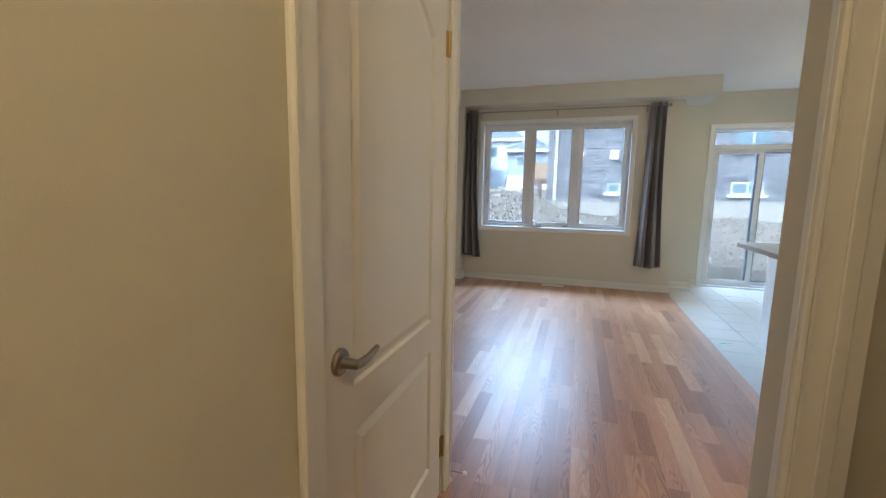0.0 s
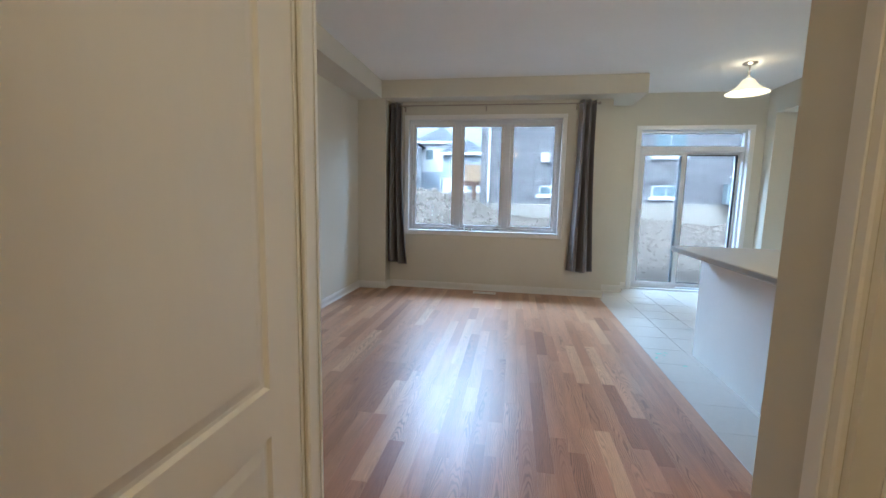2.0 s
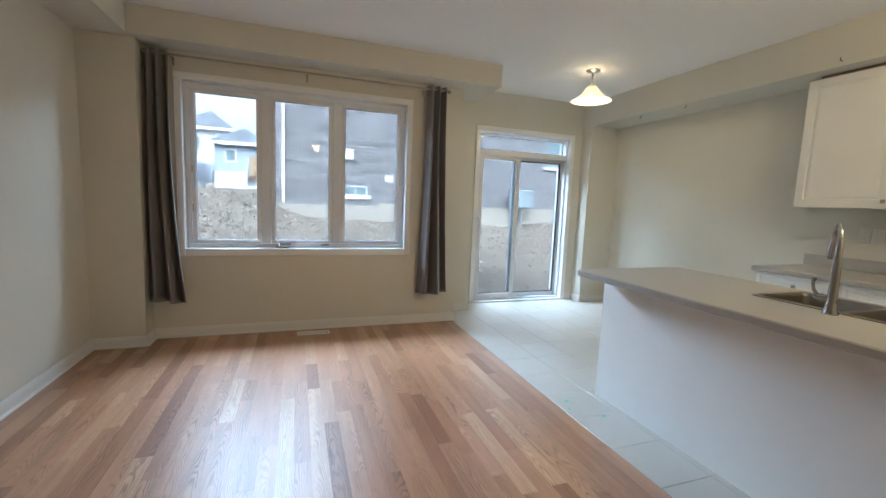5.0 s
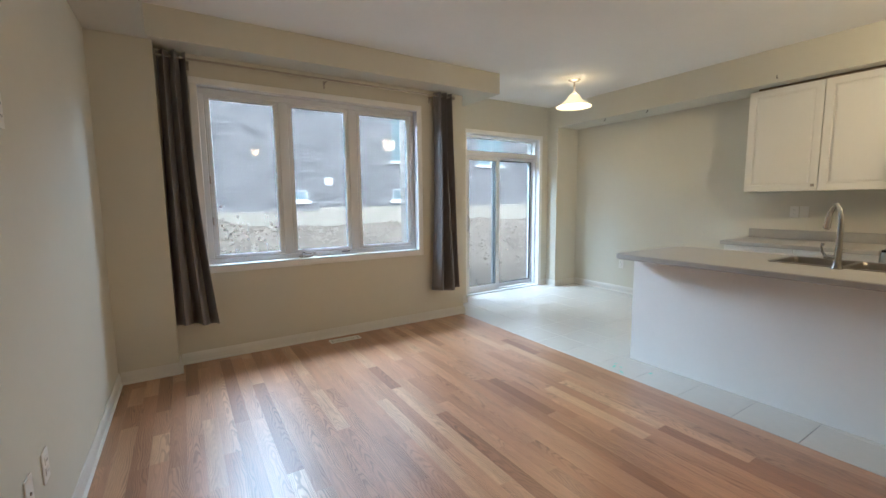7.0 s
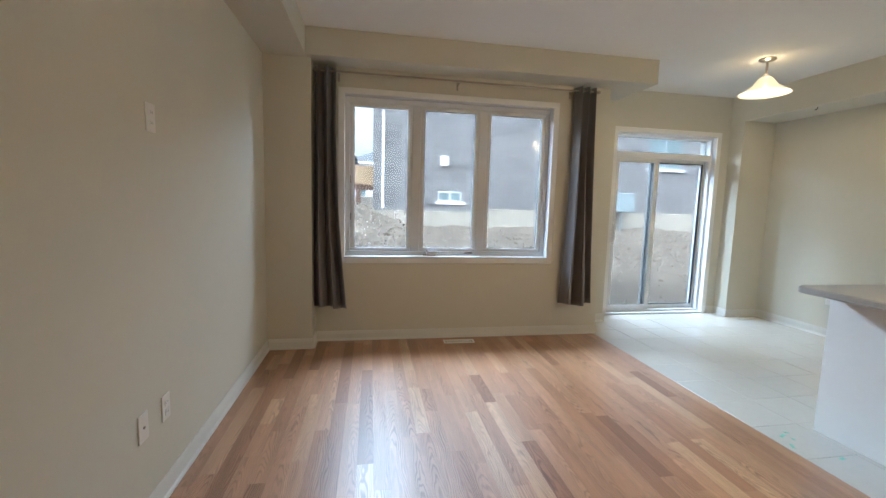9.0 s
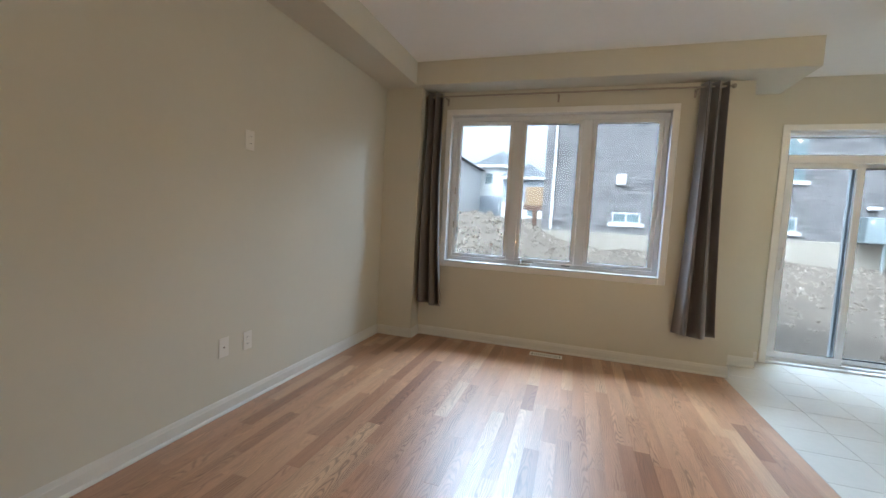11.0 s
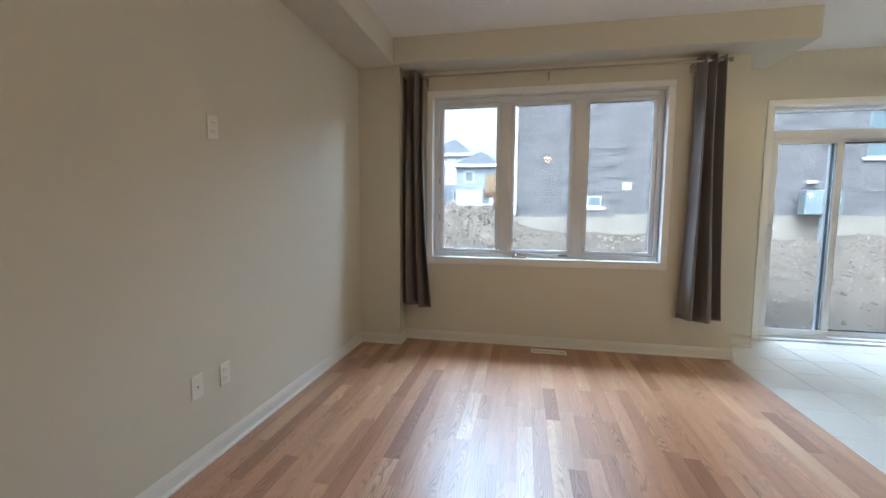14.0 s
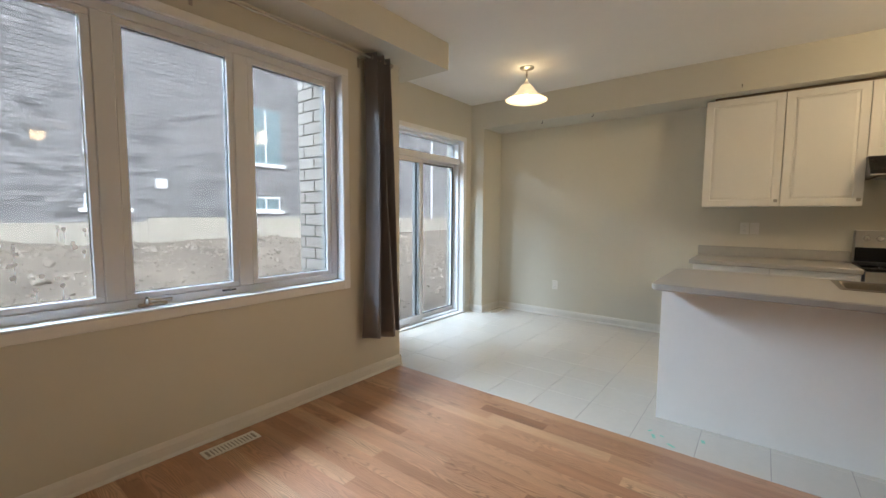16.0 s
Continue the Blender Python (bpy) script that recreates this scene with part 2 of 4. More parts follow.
    return m


OAK = [(0.30, 0.138, 0.070), (0.43, 0.218, 0.115), (0.49, 0.262, 0.142), (0.40, 0.20, 0.105), (0.54, 0.305, 0.168), (0.47, 0.245, 0.135), (0.60, 0.365, 0.205), (0.36, 0.172, 0.090)]
PLANK = oak_mat("red_oak_plank", False)
PLANKS = oak_mat("red_oak_planks_joined", True)
TILE = pieces_mat("pale_ceramic_tile", [(0.63, 0.595, 0.53), (0.645, 0.61, 0.545), (0.637, 0.602, 0.537)], 0.22, False, bump=0.01, coat=0.2, mottle=0.3)
BRK = [(0.105, 0.099, 0.099), (0.188, 0.178, 0.176), (0.21, 0.198, 0.196), (0.130, 0.122, 0.121), (0.215, 0.203, 0.20), (0.20, 0.186, 0.182), (0.245, 0.231, 0.227)]
BRICK = pieces_mat("mauve_grey_brick", BRK, 0.9, False, bump=0.04)
BRICKS = pieces_mat("mauve_grey_bricks_joined", BRK, 0.9, True, bump=0.04)
NEARBRICK = pieces_mat("pale_grey_brick", [(0.50, 0.44, 0.385), (0.55, 0.49, 0.43), (0.59, 0.53, 0.47)], 0.9, False, bump=0.2)
MORTAR = mat("brick_mortar", (0.21, 0.205, 0.20), 0.95, var=0.10, scale=3)
CONCRETE = mat("foundation_concrete", (0.32, 0.285, 0.235), 0.9, var=0.16, scale=1.6, bump=0.5, bump_scale=40)
DIRT = mat("bare_dirt", (0.17, 0.14, 0.11), 0.95, var=0.45, scale=1.2, bump=0.5, bump_scale=9)
ROCK = pieces_mat("rubble_stone", [(0.16, 0.13, 0.10), (0.27, 0.23, 0.185), (0.21, 0.175, 0.14), (0.33, 0.29, 0.24)], 0.95, True, bump=0.4)
SIDING = mat("pale_siding", (0.72, 0.72, 0.72), 0.7, var=0.08, scale=0.7, bump=0.3, bump_scale=9, stretch=(0.05, 0.05, 1))
GREYSIDE = mat("blue_grey_siding", (0.34, 0.37, 0.41), 0.7, var=0.1, scale=0.7, bump=0.3, bump_scale=9, stretch=(0.05, 0.05, 1))
ROOF = mat("asphalt_shingle", (0.16, 0.165, 0.175), 0.95, var=0.25, scale=2.5, bump=0.6, bump_scale=14)
PLY = mat("plywood_tan", (0.36, 0.25, 0.15), 0.8, var=0.18, scale=2.2, bump=0.2, stretch=(0.3, 1, 2))
POSTW = mat("weathered_post", (0.14, 0.085, 0.06), 0.85, var=0.2, scale=6, stretch=(3, 3, 0.4))
BROWNSTRIP = mat("brown_strip", (0.20, 0.145, 0.095), 0.75, var=0.2, scale=5, bump=0.1, stretch=(1, 0.2, 1))
METALBOX = mat("utility_grey_green", (0.24, 0.28, 0.29), 0.5, var=0.1, scale=3)


# ---- mesh helpers ----
def box(bm, x0, x1, y0, y1, z0, z1, bev=0.0, seg=1):
    r = bmesh.ops.create_cube(bm, size=1.0)["verts"]
    for v in r:
        v.co = (x0 + (v.co.x + 0.5) * (x1 - x0), y0 + (v.co.y + 0.5) * (y1 - y0), z0 + (v.co.z + 0.5) * (z1 - z0))
    if bev:
        edges = list({e for v in r for e in v.link_edges})
        bmesh.ops.bevel(bm, geom=edges, offset=bev, segments=seg, affect="EDGES", profile=0.6)
    return bm


def bx(*a, bev=0.0, seg=1):
    return box(bmesh.new(), *a, bev=bev, seg=seg)


def tube(bm, pts, radii, seg=12):
    """A round bar along pts; radii one or one each; closed ends."""
    pts = [Vector(p) for p in pts]
    radii = radii if isinstance(radii, (list, tuple)) else [radii] * len(pts)
    rings, side = [], None
    for i, p in enumerate(pts):
        d = (pts[min(i + 1, len(pts) - 1)] - pts[max(i - 1, 0)]).normalized()
        if side is None:
            side = d.orthogonal().normalized()
        side = (side - d * side.dot(d)).normalized()
        up = d.cross(side)
        rings.append([bm.verts.new(p + radii[i] * (math.cos(a) * side + math.sin(a) * up)) for a in (2 * math.pi * k / seg for k in range(seg))])
    for a, b in zip(rings, rings[1:]):
        for k in range(seg):
            bm.faces.new((a[k], a[(k + 1) % seg], b[(k + 1) % seg], b[k]))
    bm.faces.new(rings[0][::-1])
    bm.faces.new(rings[-1])
    return bm


def lathe(bm, prof, seg=32, at=(0, 0, 0), axis="z"):
    rings = []
    for r, h in prof:
        ring = []
        for k in range(seg):
            a = 2 * math.pi * k / seg
            c, s = r * math.cos(a), r * math.sin(a)
            p = {"z": (c, s, h), "x": (h, c, s), "y": (c, h, s)}[axis]
            ring.append(bm.verts.new((at[0] + p[0], at[1] + p[1], at[2] + p[2])))
        rings.append(ring)
    for a, b in zip(rings, rings[1:]):
        for k in range(seg):
            bm.faces.new((a[k], a[(k + 1) % seg], b[(k + 1) % seg], b[k]))
    return bm


def ob_from(name, bm, material, smooth=False):
    bmesh.ops.recalc_face_normals(bm, faces=bm.faces)
    me = bpy.data.meshes.new(name)
    bm.to_mesh(me)
    bm.free()
    me.materials.append(material)
    if smooth:
        for p in me.polygons:
            p.use_smooth = True
        me.set_sharp_from_angle(angle=radians(35))
    return new(name, me)


def part(name, bm, material, parent=None, label="", smooth=False):
    o = ob_from(name, bm, material, smooth)
    if parent:
        o.parent = parent
    return tagged(o, label=label)


def thing(name, label, category, group="", kind="", at=(0, 0, 0)):
    e = new(name)
    e.empty_display_size = 0.1
    e.location = at
    return tagged(e, label, category, group, kind)


def structure(name, bm, material, label, category="wall"):
    return tagged(ob_from(name, bm, material), label, category, kind="structure")


def panelled(w, h, d, frame_w, depth, rise=0.0, gap=0.014, foot=None, head=None):
    """A flat door front (x across, z up, face at y = 0 towards -y) with one raised panel in a moulded recess.
    rise: arch of its top; foot, head: rails below and above the panel."""
    bm = bmesh.new()
    foot, head = foot or frame_w, head or frame_w
    n = 10 if rise else 1

    def loop(inset, y):
        x0, x1, z0, z1 = frame_w + inset, w - frame_w - inset, foot + inset, h - head - inset
        pts = [(x0, z0), (x1, z0)]
        for i in range(n + 1):
            u = i / n
            pts.append((x1 + (x0 - x1) * u, z1 - rise + rise * (1 - (2 * u - 1) ** 2) if rise else z1))
        return [bm.verts.new((x, y, z)) for x, z in pts]
    outer = loop(0, 0)
    loops = [outer, loop(gap * 0.4, depth), loop(gap, depth), loop(gap * 2.6, depth * 0.15)]
    for a, b in zip(loops, loops[1:]):
        for k in range(len(a)):
            bm.faces.new((a[k], a[(k + 1) % len(a)], b[(k + 1) % len(b)], b[k]))
    bm.faces.new(loops[-1])
    top = [bm.verts.new((v.co.x, 0, h)) for v in outer[2:]]
    for k in range(len(top) - 1):
        bm.faces.new((outer[2 + k], outer[3 + k], top[k + 1], top[k]))
    c = [bm.verts.new(p) for p in ((0, 0, 0), (w, 0, 0), (w, 0, h), (0, 0, h))]
    bm.faces.new((c[0], c[1], outer[1], outer[0]))
    bm.faces.new((c[1], c[2], top[0], outer[2], outer[1]))
    bm.faces.new((c[3], c[0], outer[0], outer[-1], top[-1]))
    k = [bm.verts.new((p.co.x, d, p.co.z)) for p in c]
    bm.faces.new(k[::-1])
    bm.faces.new((c[0], k[0], k[1], c[1]))
    bm.faces.new((c[1], k[1], k[2], c[2]))
    bm.faces.new((c[3], k[3], k[0], c[0]))
    bm.faces.new((c[2], k[2], k[3], c[3], *top[::-1]))
    return bm


# ---- structure ----
H = 2.74
XL, XR, YW, YP = -1.60, 4.20, 6.40, 7.08
WX0, WX1, WZ0, WZ1 = -0.954, 1.067, 0.80, 2.295
PX0, PX1, PZ1 = 2.19, 3.565, 2.25
EDGE = 1.64
HE, OY0, OY1 = 1.04, 0.75, 1.55

bm = bx(XL - 0.16, 1.66, YW, 6.66, -0.3, WZ0)
box(bm, XL - 0.16, 1.66, YW, 6.66, WZ1, H + 0.2)
box(bm, XL - 0.16, WX0, YW, 6.66, WZ0, WZ1)
box(bm, WX1, 1.66, YW, 6.66, WZ0, WZ1)
structure("wall_north", bm, WALL, "cream painted wall with the triple window")
structure("wall_north_return", bx(1.42, 2.0, 6.82, 7.34, -0.3, H + 0.2), WALL, "cream painted stepped wall beside the patio door")
structure("wall_north_side", bx(1.42, 1.66, 6.66, 6.82, -0.3, H + 0.2), WALL, "cream painted short return wall")
bm = bx(2.0, PX0, YP, 7.34, -0.3, H + 0.2)
box(bm, PX1, 3.747, YP, 7.34, -0.3, H + 0.2)
box(bm, PX0, PX1, YP, 7.34, PZ1, H + 0.2)
box(bm, PX0, PX1, YP, 7.34, -0.3, -0.004)
structure("wall_patio", bm, WALL, "cream painted wall round the patio door")
structure("wall_pier_east", bx(3.747, 4.4, 6.885, 7.34, -0.3, H + 0.2), WALL, "cream painted corner pier")
structure("wall_pier_west", bx(XL, -1.217, 6.2, YW - 0.001, -0.02, H), WALL, "cream painted corner pier beside the window")
structure("wall_west", bx(XL - 0.16, XL, 1.77, YW, -0.3, H + 0.2), WALL, "cream painted living room wall")
structure("wall_east", bx(XR, XR + 0.2, 1.63, 6.885, -0.3, H + 0.2), WALL, "cream painted kitchen wall")
structure("wall_south_living", bx(XL, -0.17, 1.77, 1.89, -0.02, H), WALL, "cream painted wall behind the living area")
structure("wall_south_kitchen", bx(HE + 0.12, XR, 1.63, 1.75, -0.02, H), WALL, "cream painted wall behind the kitchen")
DY0, DY1, DH = 0.940, 1.795, 2.045
bm = bx(-0.17, -0.05, -1.7, DY0, -0.02, H)
box(bm, -0.17, -0.05, DY1, 1.89, -0.02, H)
box(bm, -0.17, -0.05, DY0, DY1, DH, H)
structure("wall_hall_west", bm, WALL, "cream painted hall wall with a closed door")
bm = bx(HE, HE + 0.12, -1.7, OY0, -0.02, H)
box(bm, HE, HE + 0.12, OY1, 1.775, -0.02, H)
box(bm, HE, HE + 0.12, OY0, OY1, DH, H)
structure("wall_hall_east", bm, WALL, "cream painted hall wall with an open doorway")
structure("wall_hall_south", bx(-0.17, 3.3, -1.82, -1.7, -0.02, H), WALL, "cream painted wall at the hall's end")
structure("wall_side_room", bx(3.18, 3.3, -1.7, 1.63, -0.02, H), WALL, "cream painted wall of the side room")
structure("wall_closet", bx(-1.0, -0.9, 0.6, 1.81, -0.02, H), WALL, "plain wall of the closet behind the door")
tagged(ob_from("ceiling", bx(-1.76, 4.4, -1.82, 7.34, H, H + 0.12), CEIL), "flat white stippled ceiling", "ceiling", kind="structure")
bm = bx(-1.25, 1.98, 6.13, YW, 2.52, H)
box(bm, 1.66, 1.98, YW, 6.82, 2.52, H)
structure("bulkhead_window", bm, WALL, "cream painted bulkhead above the window", "bulkhead")
structure("bulkhead_west", bx(XL, -1.25, 1.89, YW, 2.52, H), WALL, "cream painted soffit along the living room wall", "bulkhead")
structure("bulkhead_kitchen", bx(3.747, XR, 1.75, 6.885, 2.425, H), WALL, "cream painted soffit above the wall cabinets", "bulkhead")


def board(name, x0, y0, x1, y1, h=0.092, t=0.012):
    """Baseboard along a wall line; its thickness lies to the left of the way from the first point to the second."""
    d = Vector((x1 - x0, y1 - y0, 0))
    L = d.length
    d.normalize()
    nrm = Vector((-d.y, d.x, 0))
    prof = [(0, 0.001), (t + 0.011, 0.001), (t + 0.010, 0.008), (t + 0.006, 0.014), (t, 0.018), (t, h * 0.72), (t * 0.8, h * 0.78), (t * 0.65, h * 0.9), (t * 0.35, h), (0, h)]
    bm = bmesh.new()
    ends = [[bm.verts.new(Vector((x0, y0, 0)) + d * s + nrm * (p + 0.0005) + Vector((0, 0, z))) for p, z in prof] for s in (0, L)]
    for k in range(len(prof) - 1):
        bm.faces.new((ends[0][k], ends[0][k + 1], ends[1][k + 1], ends[1][k]))
    bm.faces.new(ends[0])
    bm.faces.new(ends[1][::-1])
    return tagged(ob_from(name, bm, BASEP), "white painted moulded baseboard", "baseboard", kind="structure")


for i, seg in enumerate([(XL, 6.2, XL, 1.89), (-1.217, 6.2, XL + 0.014, 6.2), (-1.217, YW, -1.217, 6.186), (1.66, YW, -1.203, YW), (1.66, 6.82, 1.66, 6.386),
                         (2.0, 6.82, 1.674, 6.82), (2.0, YP, 2.0, 6.806), (2.13, YP, 2.014, YP), (3.733, YP, 3.625, YP), (3.747, 6.871, 3.747, YP), (XR - 0.014, 6.885, 3.747, 6.885),
                         (XR, 4.46, XR, 6.871), (-0.05, 1.89, -0.05, 1.87), (-0.17, 1.89, -0.05, 1.89), (-0.05, 0.866, -0.05, -1.7), (HE, 1.618, HE, 1.775), (3.18, -1.7, 3.18, 1.63)]):
    board(f"baseboard_{i + 1}", *(seg if i not in (0, 13) else (seg if i == 0 else (-0.05, 1.89, -0.17, 1.89))))

# floors: the beds under boards and tiles
floor_wood = tagged(ob_from("floor", bx(-1.76, EDGE, 1.80, 6.66, -0.14, -0.012), SUBFLOOR), "glossy red oak strip floor", "floor", kind="structure")
floor_hall = tagged(ob_from("floor_hall", bx(-0.2, EDGE, -1.82, 1.7995, -0.14, -0.012), SUBFLOOR), "glossy red oak strip floor in the hall", "floor", kind="structure")
floor_side = tagged(ob_from("floor_side_room", bx(EDGE, 3.3, -1.82, 1.70, -0.14, -0.012), SUBFLOOR), "red oak strip floor of the side room", "floor", kind="structure")
floor_tile = tagged(ob_from("floor_kitchen", bx(EDGE, 4.4, 1.70, 7.34, -0.14, -0.002), GROUT), "pale ceramic tile floor", "floor", kind="structure")

# ---- window_1: three panes ----
win = thing("window_1", "white vinyl triple window with a wide casing", "window", kind="structure", at=(0, 0, 0))


def rect_ring(x0, x1, z0, z1, w, y0, y1, wz0=None, wz1=None):
    wz0, wz1 = wz0 or w, wz1 or w
    bm = bx(x0, x1, y0, y1, z0, z0 + wz0, bev=0.003)
    box(bm, x0, x1, y0, y1, z1 - wz1, z1, bev=0.003)
    box(bm, x0, x0 + w, y0 + 0.001, y1 - 0.001, z0 + wz0, z1 - wz1, bev=0.003)
    box(bm, x1 - w, x1, y0 + 0.001, y1 - 0.001, z0 + wz0, z1 - wz1, bev=0.003)
    return bm


def casing(parent, x0, x1, z0, z1, w, y, sides="lrtb"):
    """Flat casing boards round an opening in a wall facing -y."""
    t, g = 0.017, 0.006
    zb = z0 - w if "b" in sides else z0
    for s in sides:
        a = {"l": (x0 - w, x0 + g, zb, z1), "r": (x1 - g, x1 + w, zb, z1), "t": (x0 - w, x1 + w, z1, z1 + w), "b": (x0 + g, x1 - g, z0 - w, z0 + g)}[s]
        bm = bx(a[0], a[1], y - t, y - 0.0005, a[2], a[3], bev=0.004)
        part("casing_board", bm, TRIM, parent)


casing(win, WX0, WX1, WZ0, WZ1, 0.052, YW)
bm = bx(WX0 + 0.0005, WX0 + 0.006, YW - 0.003, 6.47, WZ0, WZ1)
box(bm, WX1 - 0.006, WX1 - 0.0005, YW - 0.003, 6.47, WZ0, WZ1)
box(bm, WX0 + 0.006, WX1 - 0.006, YW - 0.003, 6.47, WZ1 - 0.006, WZ1 - 0.0005)
part("jamb_liner", bm, VINYL, win)
part("window_sill", bx(WX0 + 0.001, WX1 - 0.001, YW - 0.02, 6.47, WZ0 + 0.0005, WZ0 + 0.014, bev=0.003), VINYL, win)
part("window_frame", rect_ring(WX0 + 0.0065, WX1 - 0.0065, WZ0 + 0.0145, WZ1 - 0.0065, 0.045, 6.465, 6.565), VINYL, win)
for x in (-0.282, 0.372):
    part("mullion", bx(x - 0.042, x + 0.042, 6.468, 6.562, WZ0 + 0.0595, WZ1 - 0.0515, bev=0.004), VINYL, win)
PANES = [(-0.9025, -0.324), (-0.240, 0.330), (0.414, 1.0155)]
for i, (x0, x1) in enumerate(PANES):
    sash = part("sash", rect_ring(x0 + 0.001, x1 - 0.001, WZ0 + 0.0605, WZ1 - 0.0525, 0.036, 6.472, 6.532, 0.030, 0.034), VINYL, win)
    p = part("pane", bx(x0 + 0.038, x1 - 0.038, 6.496, 6.502, WZ0 + 0.092, WZ1 - 0.088), GLASS, sash)
    p.visible_shadow = False
    part("gasket", rect_ring(x0 + 0.0375, x1 - 0.0375, WZ0 + 0.0912, WZ1 - 0.0872, 0.005, 6.490, 6.4955), RUBBER if i else NICKEL, sash)
# dried drops and drip trails low on the west pane
rs = random.Random(11)
bm = bmesh.new()
for k in range(46):
    x, z = rs.uniform(-0.85, -0.38), WZ0 + 0.10 + 0.42 * rs.random() ** 1.6
    a, b = rs.uniform(0.003, 0.011), rs.uniform(0.003, 0.012)
    lathe(bm, [(0.0, -0.0012), (a * 0.7, -0.0010), (a, -0.0002)], 9, (x, 6.4958, z), "y")
    if rs.random() < 0.4:
        w = rs.uniform(0.001, 0.002)
        box(bm, x - w, x + w, 6.4950, 6.4957, z - rs.uniform(0.03, 0.09), z - a)
part("dried_drops", bm, DROPS, win, "dried milky drops and drip trails")
# crank of the middle sash and its lock
crank = part("crank_handle", bx(-0.20, -0.07, 6.438, 6.4645, WZ0 + 0.016, WZ0 + 0.036, bev=0.008, seg=2), NICKEL, win, "satin metal crank", True)
part("crank_hub", tube(bmesh.new(), [(-0.165, 6.448, 0.834), (-0.165, 6.436, 0.852), (-0.165, 6.428, 0.866)], [0.012, 0.012, 0.009], 12), CHROME, crank, smooth=True)
part("crank_arm", tube(bmesh.new(), [(-0.163, 6.430, 0.856), (-0.13, 6.424, 0.852), (-0.09, 6.422, 0.850), (-0.055, 6.424, 0.849)], [0.008, 0.007, 0.0065, 0.009], 10), CHROME, crank, smooth=True)
part("sash_lock", bx(0.22, 0.30, 6.455, 6.464, WZ0 + 0.040, WZ0 + 0.050, bev=0.002), RUBBER, win)
for z in (1.15, 1.5):
    part("side_lock", bx(-0.8995, -0.889, 6.455, 6.4645, z, z + 0.07, bev=0.003), NICKEL, win)

# ---- patio door with transom ----
pat = thing("door_1", "white vinyl sliding patio door with a transom light", "patio door", kind="structure")
casing(pat, PX0, PX1, 0.0, PZ1, 0.055, YP, "lrt")
bm = bx(PX0 + 0.0005, PX0 + 0.006, YP - 0.003, 7.15, 0.02, PZ1)
box(bm, PX1 - 0.006, PX1 - 0.0005, YP - 0.003, 7.15, 0.02, PZ1)
box(bm, PX0 + 0.006, PX1 - 0.006, YP - 0.003, 7.15, PZ1 - 0.006, PZ1 - 0.0005)
part("jamb_liner", bm, VINYL, pat)
part("door_frame", rect_ring(PX0 + 0.0065, PX1 - 0.0065, 0.0, PZ1 - 0.0065, 0.028, 7.13, 7.27, 0.045, 0.03), VINYL, pat)
part("transom_bar", bx(PX0 + 0.0350, PX1 - 0.0350, 7.125, 7.265, 1.955, 2.03, bev=0.004), VINYL, pat)
p = part("transom_pane", bx(PX0 + 0.0355, PX1 - 0.0355, 7.205, 7.212, 2.0305, 2.2130), GLASS, pat)
p.visible_shadow = False
part("transom_gasket", rect_ring(PX0 + 0.0355, PX1 - 0.0355, 2.0308, 2.2130, 0.007, 7.195, 7.2045), NICKEL, pat)
for n_, x0, x1, y0 in (("sliding_panel", 2.226, 2.83, 7.135), ("fixed_panel", 2.76, 3.5285, 7.20)):
    pan = part(n_, rect_ring(x0, x1, 0.0455, 1.9545, 0.058, y0, y0 + 0.045, 0.062, 0.045), VINYL, pat)
    g = part("pane", bx(x0 + 0.0585, x1 - 0.0585, y0 + 0.018, y0 + 0.024, 0.108, 1.909), GLASS, pan)
    g.visible_shadow = False
    if n_ == "fixed_panel":
        part("screen_edge", rect_ring(x0 + 0.071, x1 - 0.030, 0.100, 1.921, 0.026, y0 - 0.012, y0 - 0.001, 0.014, 0.014), RUBBER, pan, "black screen frame")
    else:
        part("gasket", rect_ring(x0 + 0.0585, x1 - 0.0585, 0.1083, 1.9087, 0.006, y0 + 0.008, y0 + 0.0175), NICKEL, pan)
hd = part("pull_handle", tube(bmesh.new(), [(2.255, 7.135, 0.92), (2.255, 7.105, 0.94), (2.255, 7.10, 1.0), (2.255, 7.10, 1.06), (2.255, 7.105, 1.12), (2.255, 7.135, 1.14)], 0.009, 10), VINYL, pat, smooth=True)
part("threshold", bx(PX0, PX1, YP - 0.012, 7.129, 0.0005, 0.022, bev=0.004), VINYL, pat)

# ---- hall door ----
door = thing("door_2", "closed white two-panel moulded door with a satin nickel lever", "door", kind="structure", at=(-0.05, 0.958, 0))
W_ = 0.82


def hall_leaf():
    bm = bmesh.new()
    lo = panelled(W_, 0.745, 0.035, 0.13, 0.010, foot=0.20, head=0.058, gap=0.016)
    hi = panelled(W_, 1.28, 0.035, 0.13, 0.010, rise=0.11, foot=0.059, head=0.11, gap=0.016)
    for src, dz in ((lo, 0.008), (hi, 0.753)):
        me = bpy.data.meshes.new("tmp")
        src.to_mesh(me)
        src.free()
        me.transform(Matrix.Translation((0, 0, dz)))
        bm.from_mesh(me)
        bpy.data.meshes.remove(me)
    for v in bm.verts:
        x, y, z = v.co
        v.co = (-y - 0.004, x + 0.0025, z)
    return bm


leaf = part("door_leaf", hall_leaf(), DOORP, door)


def local(bm, dx, dy, dz):
    bmesh.ops.translate(bm, vec=(dx, dy, dz), verts=bm.verts)
    return bm


